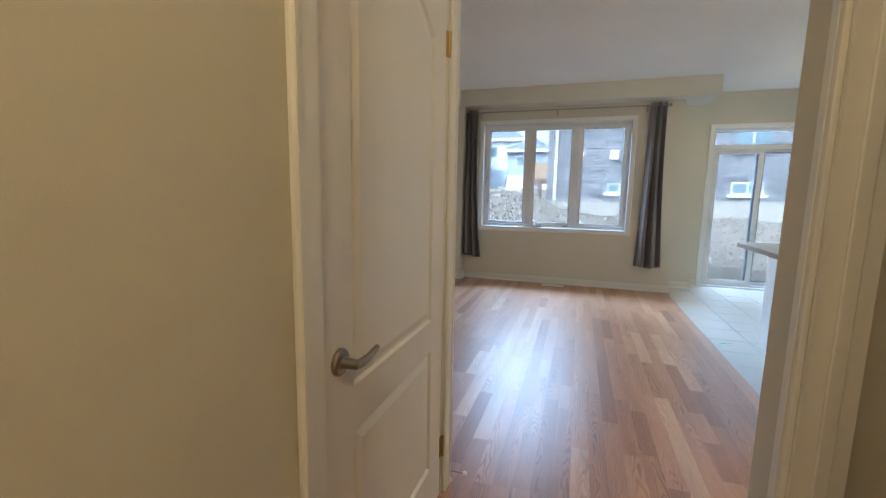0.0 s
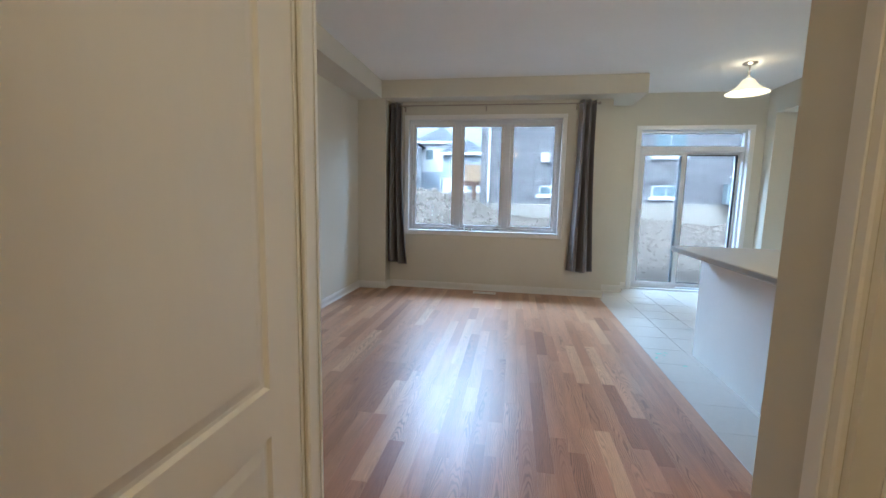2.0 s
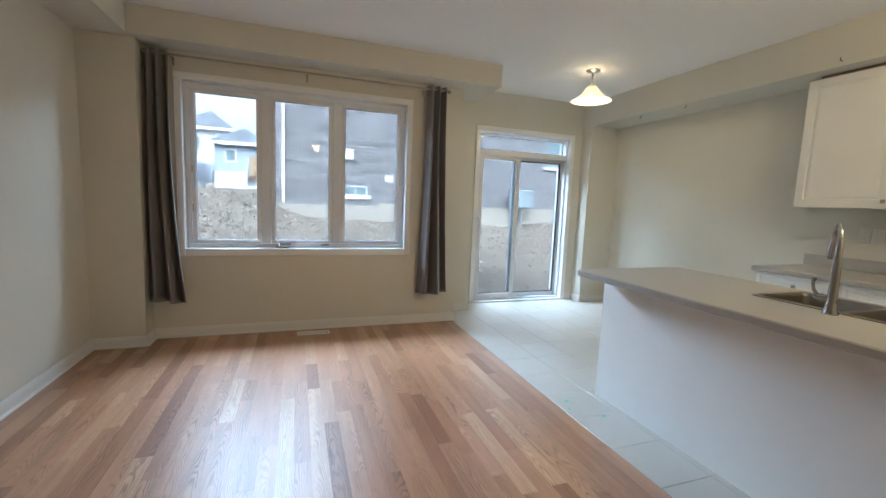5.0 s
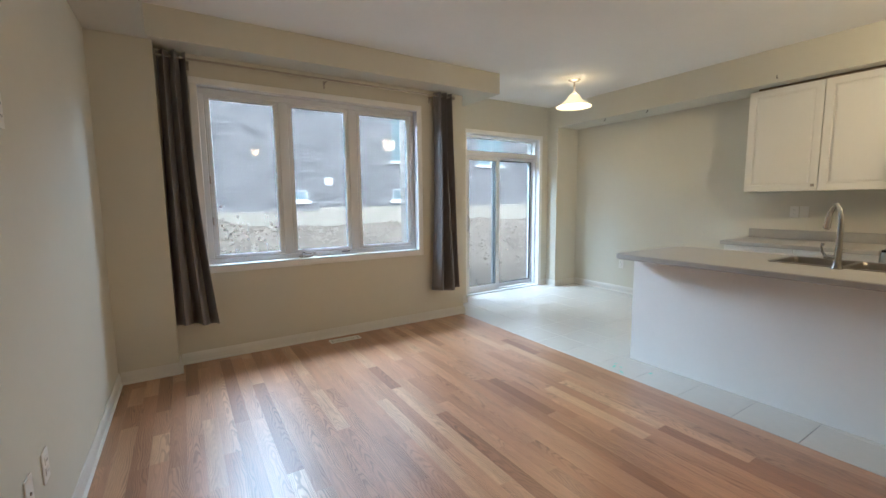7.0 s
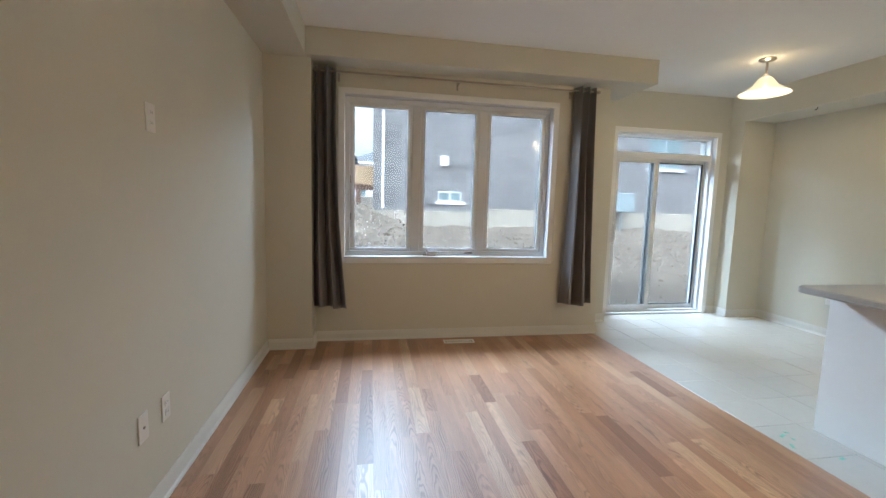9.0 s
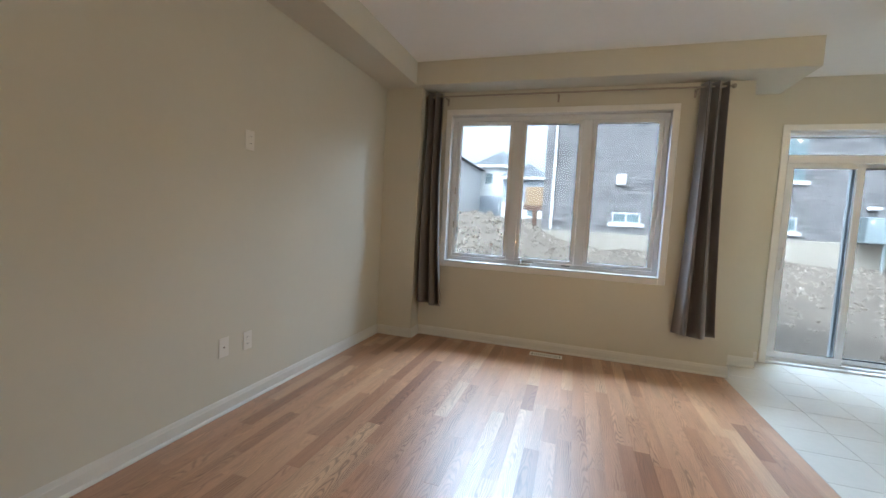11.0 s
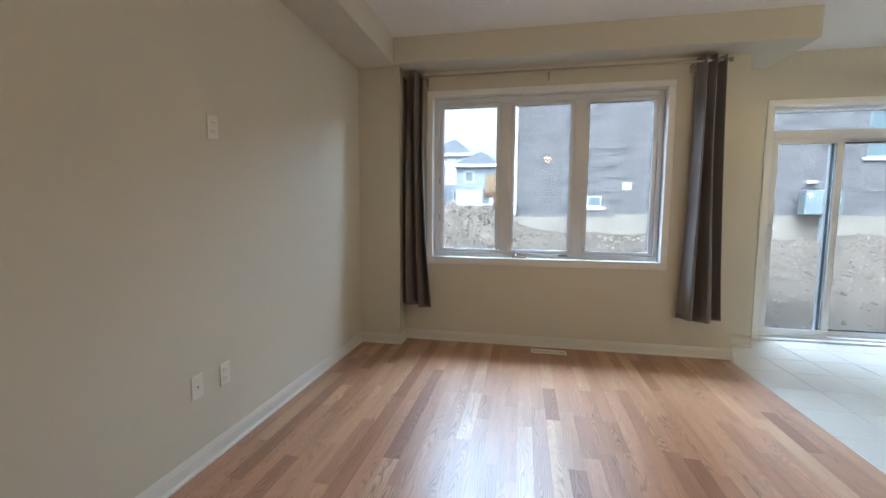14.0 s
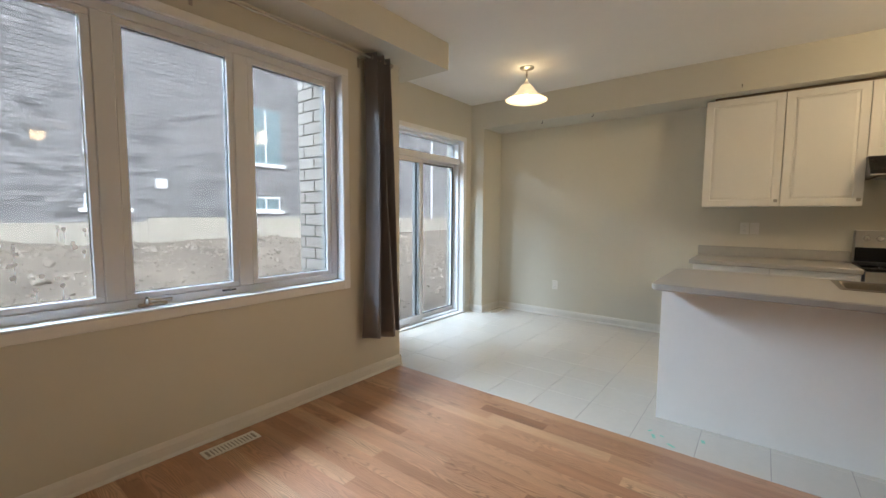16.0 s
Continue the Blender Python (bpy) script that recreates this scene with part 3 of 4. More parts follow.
lever = part("lever_handle", lathe(bmesh.new(), [(0.0, 0.0), (0.032, 0.0), (0.032, 0.006), (0.028, 0.011), (0.014, 0.014), (0.011, 0.05), (0.0, 0.05)], 28, (-0.004, 0.068, 0.900), "x"), NICKEL, door, "satin nickel lever on a round rose", True)
part("lever", tube(bmesh.new(), [(0.04, 0.062, 0.900), (0.046, 0.078, 0.900), (0.047, 0.11, 0.901), (0.045, 0.145, 0.904), (0.043, 0.165, 0.907)], [0.010, 0.011, 0.009, 0.008, 0.007], 12), NICKEL, lever, smooth=True)
for z in (0.23, 1.83):
    hg = part("hinge", tube(bmesh.new(), [(0.006, 0.826, z - 0.045), (0.006, 0.826, z + 0.045)], 0.0065, 10), BRASS, door, "aged brass hinge", True)
    part("hinge_leaf", bx(-0.003, 0.0015, 0.810, 0.8185, z - 0.045, z + 0.045), BRASS, hg)
for nm, a in (("casing_board", (0.0005, 0.016, -0.09, -0.012, 0.0, 2.12)), ("casing_board", (0.0005, 0.016, 0.838, 0.91, 0.0, 2.12)), ("casing_board", (0.0005, 0.0155, -0.012, 0.838, 2.048, 2.12))):
    bm = bx(*a, bev=0.004)
    if a[2] != -0.012:
        box(bm, 0.0165, 0.021, a[2] + (0.002 if a[2] < 0 else 0.054), a[2] + (0.018 if a[2] < 0 else 0.070), 0.0, 2.12, bev=0.002)
    part(nm, bm, TRIM, door)
bm = bx(-0.119, -0.0005, -0.0175, 0.0, 0.0, 2.044)
box(bm, -0.119, -0.0005, 0.825, 0.8365, 0.0, 2.044)
box(bm, -0.119, -0.0005, 0.0, 0.825, 2.037, 2.0445)
part("jamb", bm, TRIM, door)

stop = thing("door_stop", "white spring door stop on the baseboard", "door stop", at=(-0.036, 1.88, 0.055))
part("rod", tube(bmesh.new(), [(0.0, 0, 0), (0.06, 0, 0.0)], 0.004, 8), NICKEL, stop, smooth=True)
part("tip", tube(bmesh.new(), [(0.06, 0, 0), (0.075, 0, 0)], 0.008, 10), PLATE, stop, smooth=True)

for y, z in ((2.96, 0.062), (3.09, 0.030)):
    mk = thing("anchor_plug", "small grey-green plug in the baseboard", "wall plug", "plugs in the baseboard", at=(XL + 0.0125, y, z))
    part("plug", lathe(bmesh.new(), [(0.0, 0.004), (0.007, 0.0035), (0.009, 0.001), (0.009, 0.0)], 12, (0, 0, 0), "x"), METALBOX, mk, smooth=True)

# open doorway across the hall
dw = thing("door_3", "open doorway with white moulded casing", "doorway", kind="structure")
for y0, y1 in ((OY0 - 0.065, OY0 + 0.004), (OY1 - 0.004, OY1 + 0.065)):
    bm = bx(HE - 0.016, HE - 0.0005, y0, y1, 0.0, DH + 0.065, bev=0.004)
    box(bm, HE - 0.021, HE - 0.0165, y0 + 0.02, y0 + 0.045, 0.0, DH + 0.065, bev=0.002)
    part("casing_board", bm, TRIM, dw)
part("casing_board", bx(HE - 0.016, HE - 0.0005, OY0 + 0.004, OY1 - 0.004, DH - 0.004, DH + 0.065, bev=0.004), TRIM, dw)
bm = bx(HE + 0.0005, HE + 0.1195, OY0, OY0 + 0.015, 0.0, DH)
box(bm, HE + 0.0005, HE + 0.1195, OY1 - 0.015, OY1, 0.0, DH)
part("jamb", bm, TRIM, dw)
for y0, y1 in ((OY0 + 0.0152, OY0 + 0.027), (OY1 - 0.027, OY1 - 0.0152)):
    part("door_stop_strip", bx(HE + 0.045, HE + 0.080, y0, y1, 0.0, DH, bev=0.003), TRIM, dw)


# ---- curtains and rod ----
def curtain(x_top, x_bot, z0, z1, y, phase, folds, label):
    """A gathered panel: folds deep and tight at the grommets, wider at the hem."""
    bm = bmesh.new()
    nu, nv = 72, 40
    grid = []
    for j in range(nv + 1):
        v = j / nv
        z = z1 + (z0 - z1) * v
        flare = max(0.0, v - 0.15) / 0.85
        a, b = (x_top[i] + (x_bot[i] - x_top[i]) * flare ** 1.8 for i in (0, 1))
        row = []
        for i in range(nu + 1):
            u = i / nu
            w = u * folds * 2 * math.pi + phase + 0.5 * math.sin(3 * v + phase) * v
            depth = 0.045 + 0.028 * v
            xx = a + (b - a) * u + 0.006 * math.sin(2 * w + 2 * v)
            yy = y - 0.040 * v + depth * math.sin(w) + 0.012 * math.sin(7 * u + 4 * v + phase)
            row.append(bm.verts.new((xx, yy, z + (0.012 * math.sin(5 * u + phase) - 0.010 * math.sin(w)) * max(0.0, v - 0.85) / 0.15)))
        grid.append(row)
    for j in range(nv):
        for i in range(nu):
            bm.faces.new((grid[j][i], grid[j][i + 1], grid[j + 1][i + 1], grid[j + 1][i]))
    e = thing("curtain", label, "curtain", "window curtains")
    cloth = part("cloth", bm, CURTAIN, e, smooth=True)
    s = cloth.modifiers.new("thickness", "SOLIDIFY")
    s.thickness = 0.003
    for k in range(int(folds * 2)):
        u = (k + 0.5) / (folds * 2)
        x = x_top[0] + (x_top[1] - x_top[0]) * u
        g = part("grommet", lathe(bmesh.new(), [(0.017, -0.003), (0.024, -0.003), (0.024, 0.003), (0.017, 0.003), (0.017, -0.003)], 18, (x, y, 2.455), "x"), NICKEL, e, smooth=True)
    return e


curtain((-1.205, -1.02), (-1.225, -0.915), 0.355, 2.495, 6.315, 0.6, 2.6, "grey-brown satin grommet curtain drawn aside beside the west pier")
curtain((1.255, 1.435), (1.195, 1.505), 0.35, 2.49, 6.315, 2.2, 2.3, "grey-brown satin grommet curtain drawn aside by the patio corner")
rod = thing("curtain_rod", "thin dark bronze curtain rod across the window", "curtain rod")
part("pole", tube(bmesh.new(), [(-1.21, 6.315, 2.455), (1.46, 6.315, 2.455)], 0.0085, 12), NICKEL, rod, smooth=True)
for x in (1.46,):
    part("finial", lathe(bmesh.new(), [(0.0, 0.0), (0.012, 0.002), (0.02, 0.018), (0.016, 0.034), (0.0, 0.04)], 16, (x, 6.315, 2.455), "x"), NICKEL, rod, smooth=True)
for x in (-1.0, 0.085, 1.22):
    bm = bx(x - 0.008, x + 0.008, 6.318, 6.3985, 2.435, 2.444, bev=0.002)
    box(bm, x - 0.009, x + 0.009, 6.392, 6.3995, 2.39, 2.46, bev=0.002)
    part("bracket", bm, NICKEL, rod)


# ---- registers, plates, outlets ----
def register(cx, cy, w, d, label):
    e = thing("floor_vent", label, "floor vent", at=(cx, cy, 0.0))
    part("frame", rect_flat(w, d, 0.016, 0.006), PLATE, e)
    # grey plate: the shade between the slats is put into its colour
    part("grille_back", bx(-w / 2 + 0.0165, w / 2 - 0.0165, -d / 2 + 0.0165, d / 2 - 0.0165, 0.0005, 0.0012), VENTBACK, e)
    n = int(w / 0.018)
    for i in range(1, n):
        x = -w / 2 + i * w / n
        if abs(x) < w / 2 - 0.02:
            part("slat", bx(x - 0.005, x + 0.005, -d / 2 + 0.0165, d / 2 - 0.0165, 0.0015, 0.0045), PLATE, e)
    return e


def rect_flat(w, d, f, h):
    bm = bx(-w / 2, w / 2, -d / 2, -d / 2 + f, 0.0005, h, bev=0.002)
    box(bm, -w / 2, w / 2, d / 2 - f, d / 2, 0.0005, h, bev=0.002)
    box(bm, -w / 2, -w / 2 + f, -d / 2 + f, d / 2 - f, 0.0005, h - 0.0005)
    box(bm, w / 2 - f, w / 2, -d / 2 + f, d / 2 - f, 0.0005, h - 0.0005)
    return bm


register(0.148, 6.255, 0.30, 0.10, "cream metal floor register below the window")
register(3.97, 6.77, 0.28, 0.10, "cream metal floor register by the kitchen corner")


def plate(x, y, z, side, label, kind="outlet"):
    """A wall plate on a wall facing side (+1: towards +x)."""
    e = thing("wall_plate", label, "wall plate", at=(x, y, z))
    s = side
    a, b = sorted((0.0005 * s, 0.006 * s))
    part("cover", bx(a, b, -0.036, 0.036, -0.058, 0.058, bev=0.002), PLATE, e)
    a, b = sorted((0.0062 * s, 0.009 * s))
    if kind == "outlet":
        for dz in (-0.021, 0.021):
            r = part("socket", bx(a, b, -0.016, 0.016, dz - 0.014, dz + 0.014, bev=0.001), PLATE, e)
            a2, b2 = sorted((0.0092 * s, 0.0097 * s))
            for dy in (-0.006, 0.006):
                part("slot", bx(a2, b2, dy - 0.001, dy + 0.001, dz - 0.004, dz + 0.005), SLOT, r)
    elif kind == "switch":
        part("rocker", bx(a, b, -0.017, 0.017, -0.034, 0.034, bev=0.001), PLATE, e)
    else:
        part("jack", lathe(bmesh.new(), [(0.0, 0.010 * s), (0.005, 0.010 * s), (0.006, 0.0062 * s)], 12, (0, 0, 0), "x"), NICKEL, e, smooth=True)
    return e


plate(XL, 4.19, 0.405, 1, "cream coaxial jack plate low on the wall", "jack")
plate(XL, 4.375, 0.40, 1, "cream duplex outlet low on the wall")
plate(XL, 4.36, 1.645, 1, "cream duplex outlet high on the wall for a screen")
plate(XR, 6.05, 0.41, -1, "cream duplex outlet low on the kitchen wall")
plate(XR, 4.10, 1.19, -1, "cream duplex outlet above the worktop")
plate(XR, 4.02, 1.19, -1, "cream rocker switch above the worktop", "switch")
for y in (6.1, 5.5):
    h_ = thing("screw_hook", "small dark screw hook under the soffit", "hook", "hooks on the kitchen soffit", at=(3.80, y, 2.424))
    part("shank", tube(bmesh.new(), [(0, 0, 0), (0, 0, -0.02), (0.0, 0.012, -0.03), (0, 0.02, -0.02)], 0.0035, 8), SLOT, h_, smooth=True)
h_ = thing("screw_hook", "small dark screw hook on the soffit face", "hook", "hooks on the kitchen soffit", at=(3.7465, 4.17, 2.46))
part("shank", tube(bmesh.new(), [(0, 0, 0), (-0.02, 0, 0), (-0.03, 0, 0.012), (-0.02, 0, 0.022)], 0.0035, 8), SLOT, h_, smooth=True)


# ---- pendant lamps ----
def pendant():
    e = thing("pendant_lamp", "lit alabaster glass bell lamp on a brushed nickel stem", "ceiling lamp", "ceiling lamps", at=(2.89, 5.86, H))
    part("canopy", lathe(bmesh.new(), [(0.0, -0.0005), (0.068, -0.0005), (0.07, -0.008), (0.055, -0.018), (0.02, -0.026), (0.0, -0.026)], 32), NICKEL, e, smooth=True)
    part("stem", tube(bmesh.new(), [(0, 0, -0.026), (0, 0, -0.15)], 0.006, 10), NICKEL, e, smooth=True)
    for k in range(4):
        part("chain_link", lathe(bmesh.new(), [(0.011 + 0.003 * math.cos(a), 0.003 * math.sin(a)) for a in (2 * math.pi * i / 8 for i in range(9))], 12, (0, 0, -0.045 - 0.024 * k), "x" if k % 2 else "y"), NICKEL, e, smooth=True)
    part("socket_cap", lathe(bmesh.new(), [(0.0, -0.13), (0.018, -0.135), (0.03, -0.155), (0.034, -0.175), (0.0, -0.176)], 24), NICKEL, e, smooth=True)
    pr = [(0.026, -0.160), (0.046, -0.166), (0.064, -0.184), (0.080, -0.210), (0.104, -0.240), (0.142, -0.270), (0.184, -0.296), (0.200, -0.306), (0.203, -0.311),
          (0.195, -0.307), (0.180, -0.300), (0.138, -0.275), (0.100, -0.245), (0.076, -0.215), (0.060, -0.189), (0.043, -0.171), (0.024, -0.165)]
    part("shade", lathe(bmesh.new(), pr, 48), SHADE, e, "glowing alabaster glass shade", True)
    part("bulb", lathe(bmesh.new(), [(0.0, -0.18), (0.014, -0.185), (0.028, -0.215), (0.030, -0.24), (0.02, -0.262), (0.0, -0.27)], 20), BULB, e, smooth=True)
    return e


lamp1 = pendant()


def flush_lamp(x, y, label):
    e = thing("flush_lamp", label, "ceiling lamp", "flush ceiling lamps", at=(x, y, H))
    part("pan", lathe(bmesh.new(), [(0.0, -0.0005), (0.15, -0.0005), (0.155, -0.015), (0.145, -0.03), (0.0, -0.03)], 36), NICKEL, e, smooth=True)
    part("bowl", lathe(bmesh.new(), [(0.165, -0.025), (0.168, -0.035), (0.155, -0.065), (0.12, -0.095), (0.07, -0.115), (0.02, -0.122), (0.0, -0.122)], 40), SHADE, e, "glowing alabaster glass bowl", True)
    part("finial", lathe(bmesh.new(), [(0.012, -0.1225), (0.012, -0.13), (0.006, -0.142), (0.0, -0.144)], 14), NICKEL, e, smooth=True)
    return e


flush_lamp(2.62, 2.55, "lit alabaster bowl ceiling lamp in the kitchen")
flush_lamp(0.45, -0.30, "lit alabaster bowl ceiling lamp in the hall")
# the pendant's second point, over its shade, is added for the ceiling's glow
for x, y, z, watts, size, tint in ((2.89, 5.86, H - 0.285, 1.6, 0.03, (1.0, 0.70, 0.38)), (2.89, 5.86, H - 0.12, 0.3, 0.03, (1.0, 0.70, 0.38)),
                                   (2.62, 2.55, H - 0.20, 8.0, 0.14, (1.0, 0.70, 0.38)), (0.45, -0.30, H - 0.18, 5.3, 0.10, (1.0, 0.61, 0.25))):
    L = new("lamp_light", bpy.data.lights.new("lamp_light", "POINT"))
    L.data.energy, L.data.color, L.data.shadow_soft_size = watts, tint, size
    L.location = (x, y, z)


# ---- kitchen ----
def knob(parent, x, y, z):
    bm = bx(x - 0.024, x - 0.013, y - 0.013, y + 0.013, z - 0.013, z + 0.013, bev=0.002)
    box(bm, x - 0.013, x, y - 0.005, y + 0.005, z - 0.005, z + 0.005)
    return part("knob", bm, NICKEL, parent, "square satin nickel knob")


def east_front(w, h, frame_w, x, y0, z0):
    """A cabinet door front facing -x whose far edge lies at y0."""
    bm = panelled(w, h, 0.019, frame_w, 0.006, gap=0.010)
    for v in bm.verts:
        a, d, z = v.co
        v.co = (x + d, y0 - a, z + z0)
    return bm


def wall_cabinet(y0, y1, z0, z1, knob_far, label, doors=1):
    e = thing("wall_cabinet", label, "kitchen cabinet", "wall cabinets")
    part("body", bx(3.907, XR - 0.001, y1 + 0.001, y0 - 0.001, z0, z1), CAB, e)
    w = (y0 - y1) / doors
    for k in range(doors):
        a = y0 - k * w
        d = part("door", east_front(w - 0.004, z1 - z0 - 0.004, 0.058, 3.886, a - 0.002, z0 + 0.002), CAB, e)
        ky = a - w + 0.03 if (knob_far if doors == 1 else k == 0) else a - 0.03
        knob(d, 3.886, ky, z0 + 0.05)
    return e


wall_cabinet(4.445, 3.852, 1.40, 2.40, True, "white raised-panel wall cabinet with one closed door")
wall_cabinet(3.85, 3.322, 1.40, 2.40, True, "white raised-panel wall cabinet next to the range hood")
wall_cabinet(3.32, 2.56, 1.795, 2.40, True, "short white wall cabinet above the range hood", 2)
wall_cabinet(2.558, 1.95, 1.40, 2.40, False, "white raised-panel wall cabinet past the range")
structure("filler_strip", bx(3.912, XR - 0.001, 1.95, 4.38, 2.4005, 2.4245), BROWNSTRIP, "brown strip above the wall cabinets", "trim")


def base_cabinet(y0, y1, label):
    e = thing("base_cabinet", label, "kitchen cabinet", "base cabinets")
    part("body", bx(3.582, XR - 0.001, y1 + 0.001, y0 - 0.001, 0.10, 0.869), CAB, e)
    part("toe_kick", bx(3.65, XR - 0.001, y1 + 0.001, y0 - 0.001, 0.0, 0.0995), CAB, e)
    w = y0 - y1 - 0.004
    d = part("drawer", east_front(w, 0.15, 0.028, 3.562, y0 - 0.002, 0.715), CAB, e)
    knob(d, 3.562, (y0 + y1) / 2, 0.79)
    d = part("door", east_front(w, 0.60, 0.058, 3.562, y0 - 0.002, 0.108), CAB, e)
    knob(d, 3.562, y1 + 0.04, 0.66)
    return e


base_cabinet(4.455, 3.89, "white base cabinet with a drawer over a door")
base_cabinet(3.888, 3.335, "white base cabinet with a drawer beside the range")
base_cabinet(2.545, 1.95, "white base cabinet past the range")


wt = thing("worktop", "beige laminate worktop with a short upstand along the kitchen wall", "worktop")
part("slab", bx(3.528, XR - 0.001, 3.33, 4.483, 0.8695, 0.909, bev=0.008, seg=3), LAMINATE, wt, smooth=True)
part("upstand", bx(XR - 0.022, XR - 0.001, 3.33, 4.483, 0.9092, 1.005, bev=0.004), LAMINATE, wt)
wt2 = thing("worktop", "beige laminate worktop past the range", "worktop")
part("slab", bx(3.528, XR - 0.001, 1.95, 2.55, 0.8695, 0.909, bev=0.008, seg=3), LAMINATE, wt2, smooth=True)

# range
rg = thing("range", "stainless freestanding range with a black glass top and oven door", "stove")
RY0, RY1 = 3.322, 2.562
part("body", bx(3.575, XR - 0.003, RY1, RY0, 0.02, 0.895, bev=0.004), STEEL, rg)
part("cooktop", bx(3.545, XR - 0.07, RY1 - 0.001, RY0 + 0.001, 0.8955, 0.917, bev=0.006, seg=2), BLACKGLASS, rg, "black glass cooktop", True)
for (cx, cy, r) in ((3.70, 3.13, 0.10), (3.70, 2.75, 0.085), (3.95, 3.13, 0.075), (3.95, 2.75, 0.10)):
    part("burner_ring", lathe(bmesh.new(), [(r - 0.004, 0.9172), (r, 0.9174), (r + 0.002, 0.9172)], 32, (cx, cy, 0)), STEEL, rg, smooth=True)
part("front_rail", bx(3.535, 3.5745, RY1, RY0, 0.80, 0.893, bev=0.006, seg=2), STEEL, rg, smooth=True)
od = part("oven_door", bx(3.54, 3.5745, RY1 + 0.003, RY0 - 0.003, 0.27, 0.795, bev=0.006, seg=2), STEEL, rg, smooth=True)
part("oven_glass", bx(3.536, 3.5395, RY1 + 0.02, RY0 - 0.02, 0.33, 0.745, bev=0.001), BLACKGLASS, od, "black oven window")
part("door_handle", tube(bmesh.new(), [(3.545, RY0 - 0.05, 0.77), (3.505, RY0 - 0.055, 0.77), (3.50, RY0 - 0.09, 0.77), (3.50, RY1 + 0.09, 0.77), (3.505, RY1 + 0.055, 0.77), (3.545, RY1 + 0.05, 0.77)], 0.012, 12), STEEL, od, smooth=True)
dr = part("storage_drawer", bx(3.542, 3.5745, RY1 + 0.003, RY0 - 0.003, 0.065, 0.255, bev=0.006, seg=2), STEEL, rg, smooth=True)
part("drawer_lip", bx(3.534, 3.5415, RY1 + 0.02, RY0 - 0.02, 0.215, 0.245, bev=0.003), STEEL, dr)
part("plinth", bx(3.60, 3.9, RY1 + 0.01, RY0 - 0.01, 0.0, 0.0195), BLACK, rg)
bg = part("backguard", bx(4.10, XR - 0.003, RY1, RY0, 0.9175, 1.195, bev=0.01, seg=2), STEEL, rg, smooth=True)
part("lower_panel", bx(4.094, 4.0995, RY1 + 0.004, RY0 - 0.004, 0.93, 1.05, bev=0.001), BLACK, bg)
part("display", bx(4.094, 4.0995, 2.80, 3.05, 1.095, 1.17, bev=0.002), BLACKGLASS, bg, "black clock display")
for y in (3.25, 3.17, 2.71, 2.63):
    part("dial", lathe(bmesh.new(), [(0.0, -0.028), (0.018, -0.027), (0.021, -0.02), (0.023, -0.002), (0.026, 0.0)], 18, (4.0995, y, 1.13), "x"), CHROME, bg, smooth=True)

# range hood
hood = thing("range_hood", "black under-cabinet range hood", "range hood")
bm = bmesh.new()
pr = [(XR - 0.001, 1.625), (3.70, 1.625), (3.70, 1.665), (3.84, 1.794), (XR - 0.001, 1.794)]
e0, e1 = ([bm.verts.new((x, y, z)) for x, z in pr] for y in (RY0 - 0.001, RY1 + 0.001))
for k in range(5):
    bm.faces.new((e0[k], e0[(k + 1) % 5], e1[(k + 1) % 5], e1[k]))
bm.faces.new(e0)
bm.faces.new(e1[::-1])
bmesh.ops.bevel(bm, geom=bm.edges[:], offset=0.004, segments=1, affect="EDGES")
part("shell", bm, BLACK, hood)
part("front_lip", bx(3.695, 3.6995, RY1 + 0.002, RY0 - 0.002, 1.628, 1.643), STEEL, hood)
part("filter", bx(3.78, 4.12, RY1 + 0.06, RY0 - 0.06, 1.619, 1.6245), STEEL, hood)

# ---- island ----
isl = thing("kitchen_island", "white panelled kitchen island with an overhanging bar side", "kitchen island")
IX0, IX1, IY0, IY1 = 2.015, 2.66, 2.70, 4.44
part("back_panel", bx(IX0 - 0.004, IX0 + 0.012, IY0 + 0.001, IY1 - 0.001, 0.0, 0.869, bev=0.001), PANEL, isl)
part("end_panel", bx(IX0 + 0.0125, IX1, IY0, IY0 + 0.018, 0.0, 0.869, bev=0.001), CAB, isl)
part("end_panel", bx(IX0 + 0.0125, IX1, IY1 - 0.018, IY1, 0.0, 0.869, bev=0.001), CAB, isl)
part("carcass", bx(IX0 + 0.0125, IX1 - 0.06, IY0 + 0.0185, IY1 - 0.0185, 0.10, 0.70), CAB, isl)
part("toe_kick", bx(IX1 - 0.08, IX1 - 0.062, IY0 + 0.0185, IY1 - 0.0185, 0.0, 0.0995), CAB, isl)
for k in range(3):
    w = (IY1 - IY0 - 0.036) / 3
    bm = panelled(w - 0.004, 0.75, 0.018, 0.058, 0.006, gap=0.010)
    for v in bm.verts:
        a, d, z = v.co
        v.co = (IX1 - d, IY0 + 0.02 + k * w + a, z + 0.108)
    d = part("door", bm, CAB, isl)

# island worktop with a cut-out for the sink
TX0, TX1, TY0, TY1 = 1.765, 2.70, 2.678, 4.462
SX0, SX1, SY0, SY1 = 2.215, 2.63, 2.86, 3.60
it = thing("island_worktop", "beige laminate island worktop with rounded corners", "worktop")


def rounded(x0, x1, y0, y1, r, n=6):
    pts = []
    for cx, cy, a0 in ((x1 - r, y1 - r, 0), (x0 + r, y1 - r, 90), (x0 + r, y0 + r, 180), (x1 - r, y0 + r, 270)):
        for i in range(n + 1):
            a = radians(a0 + 90 * i / n)
            pts.append((cx + r * math.cos(a), cy + r * math.sin(a)))
    return pts


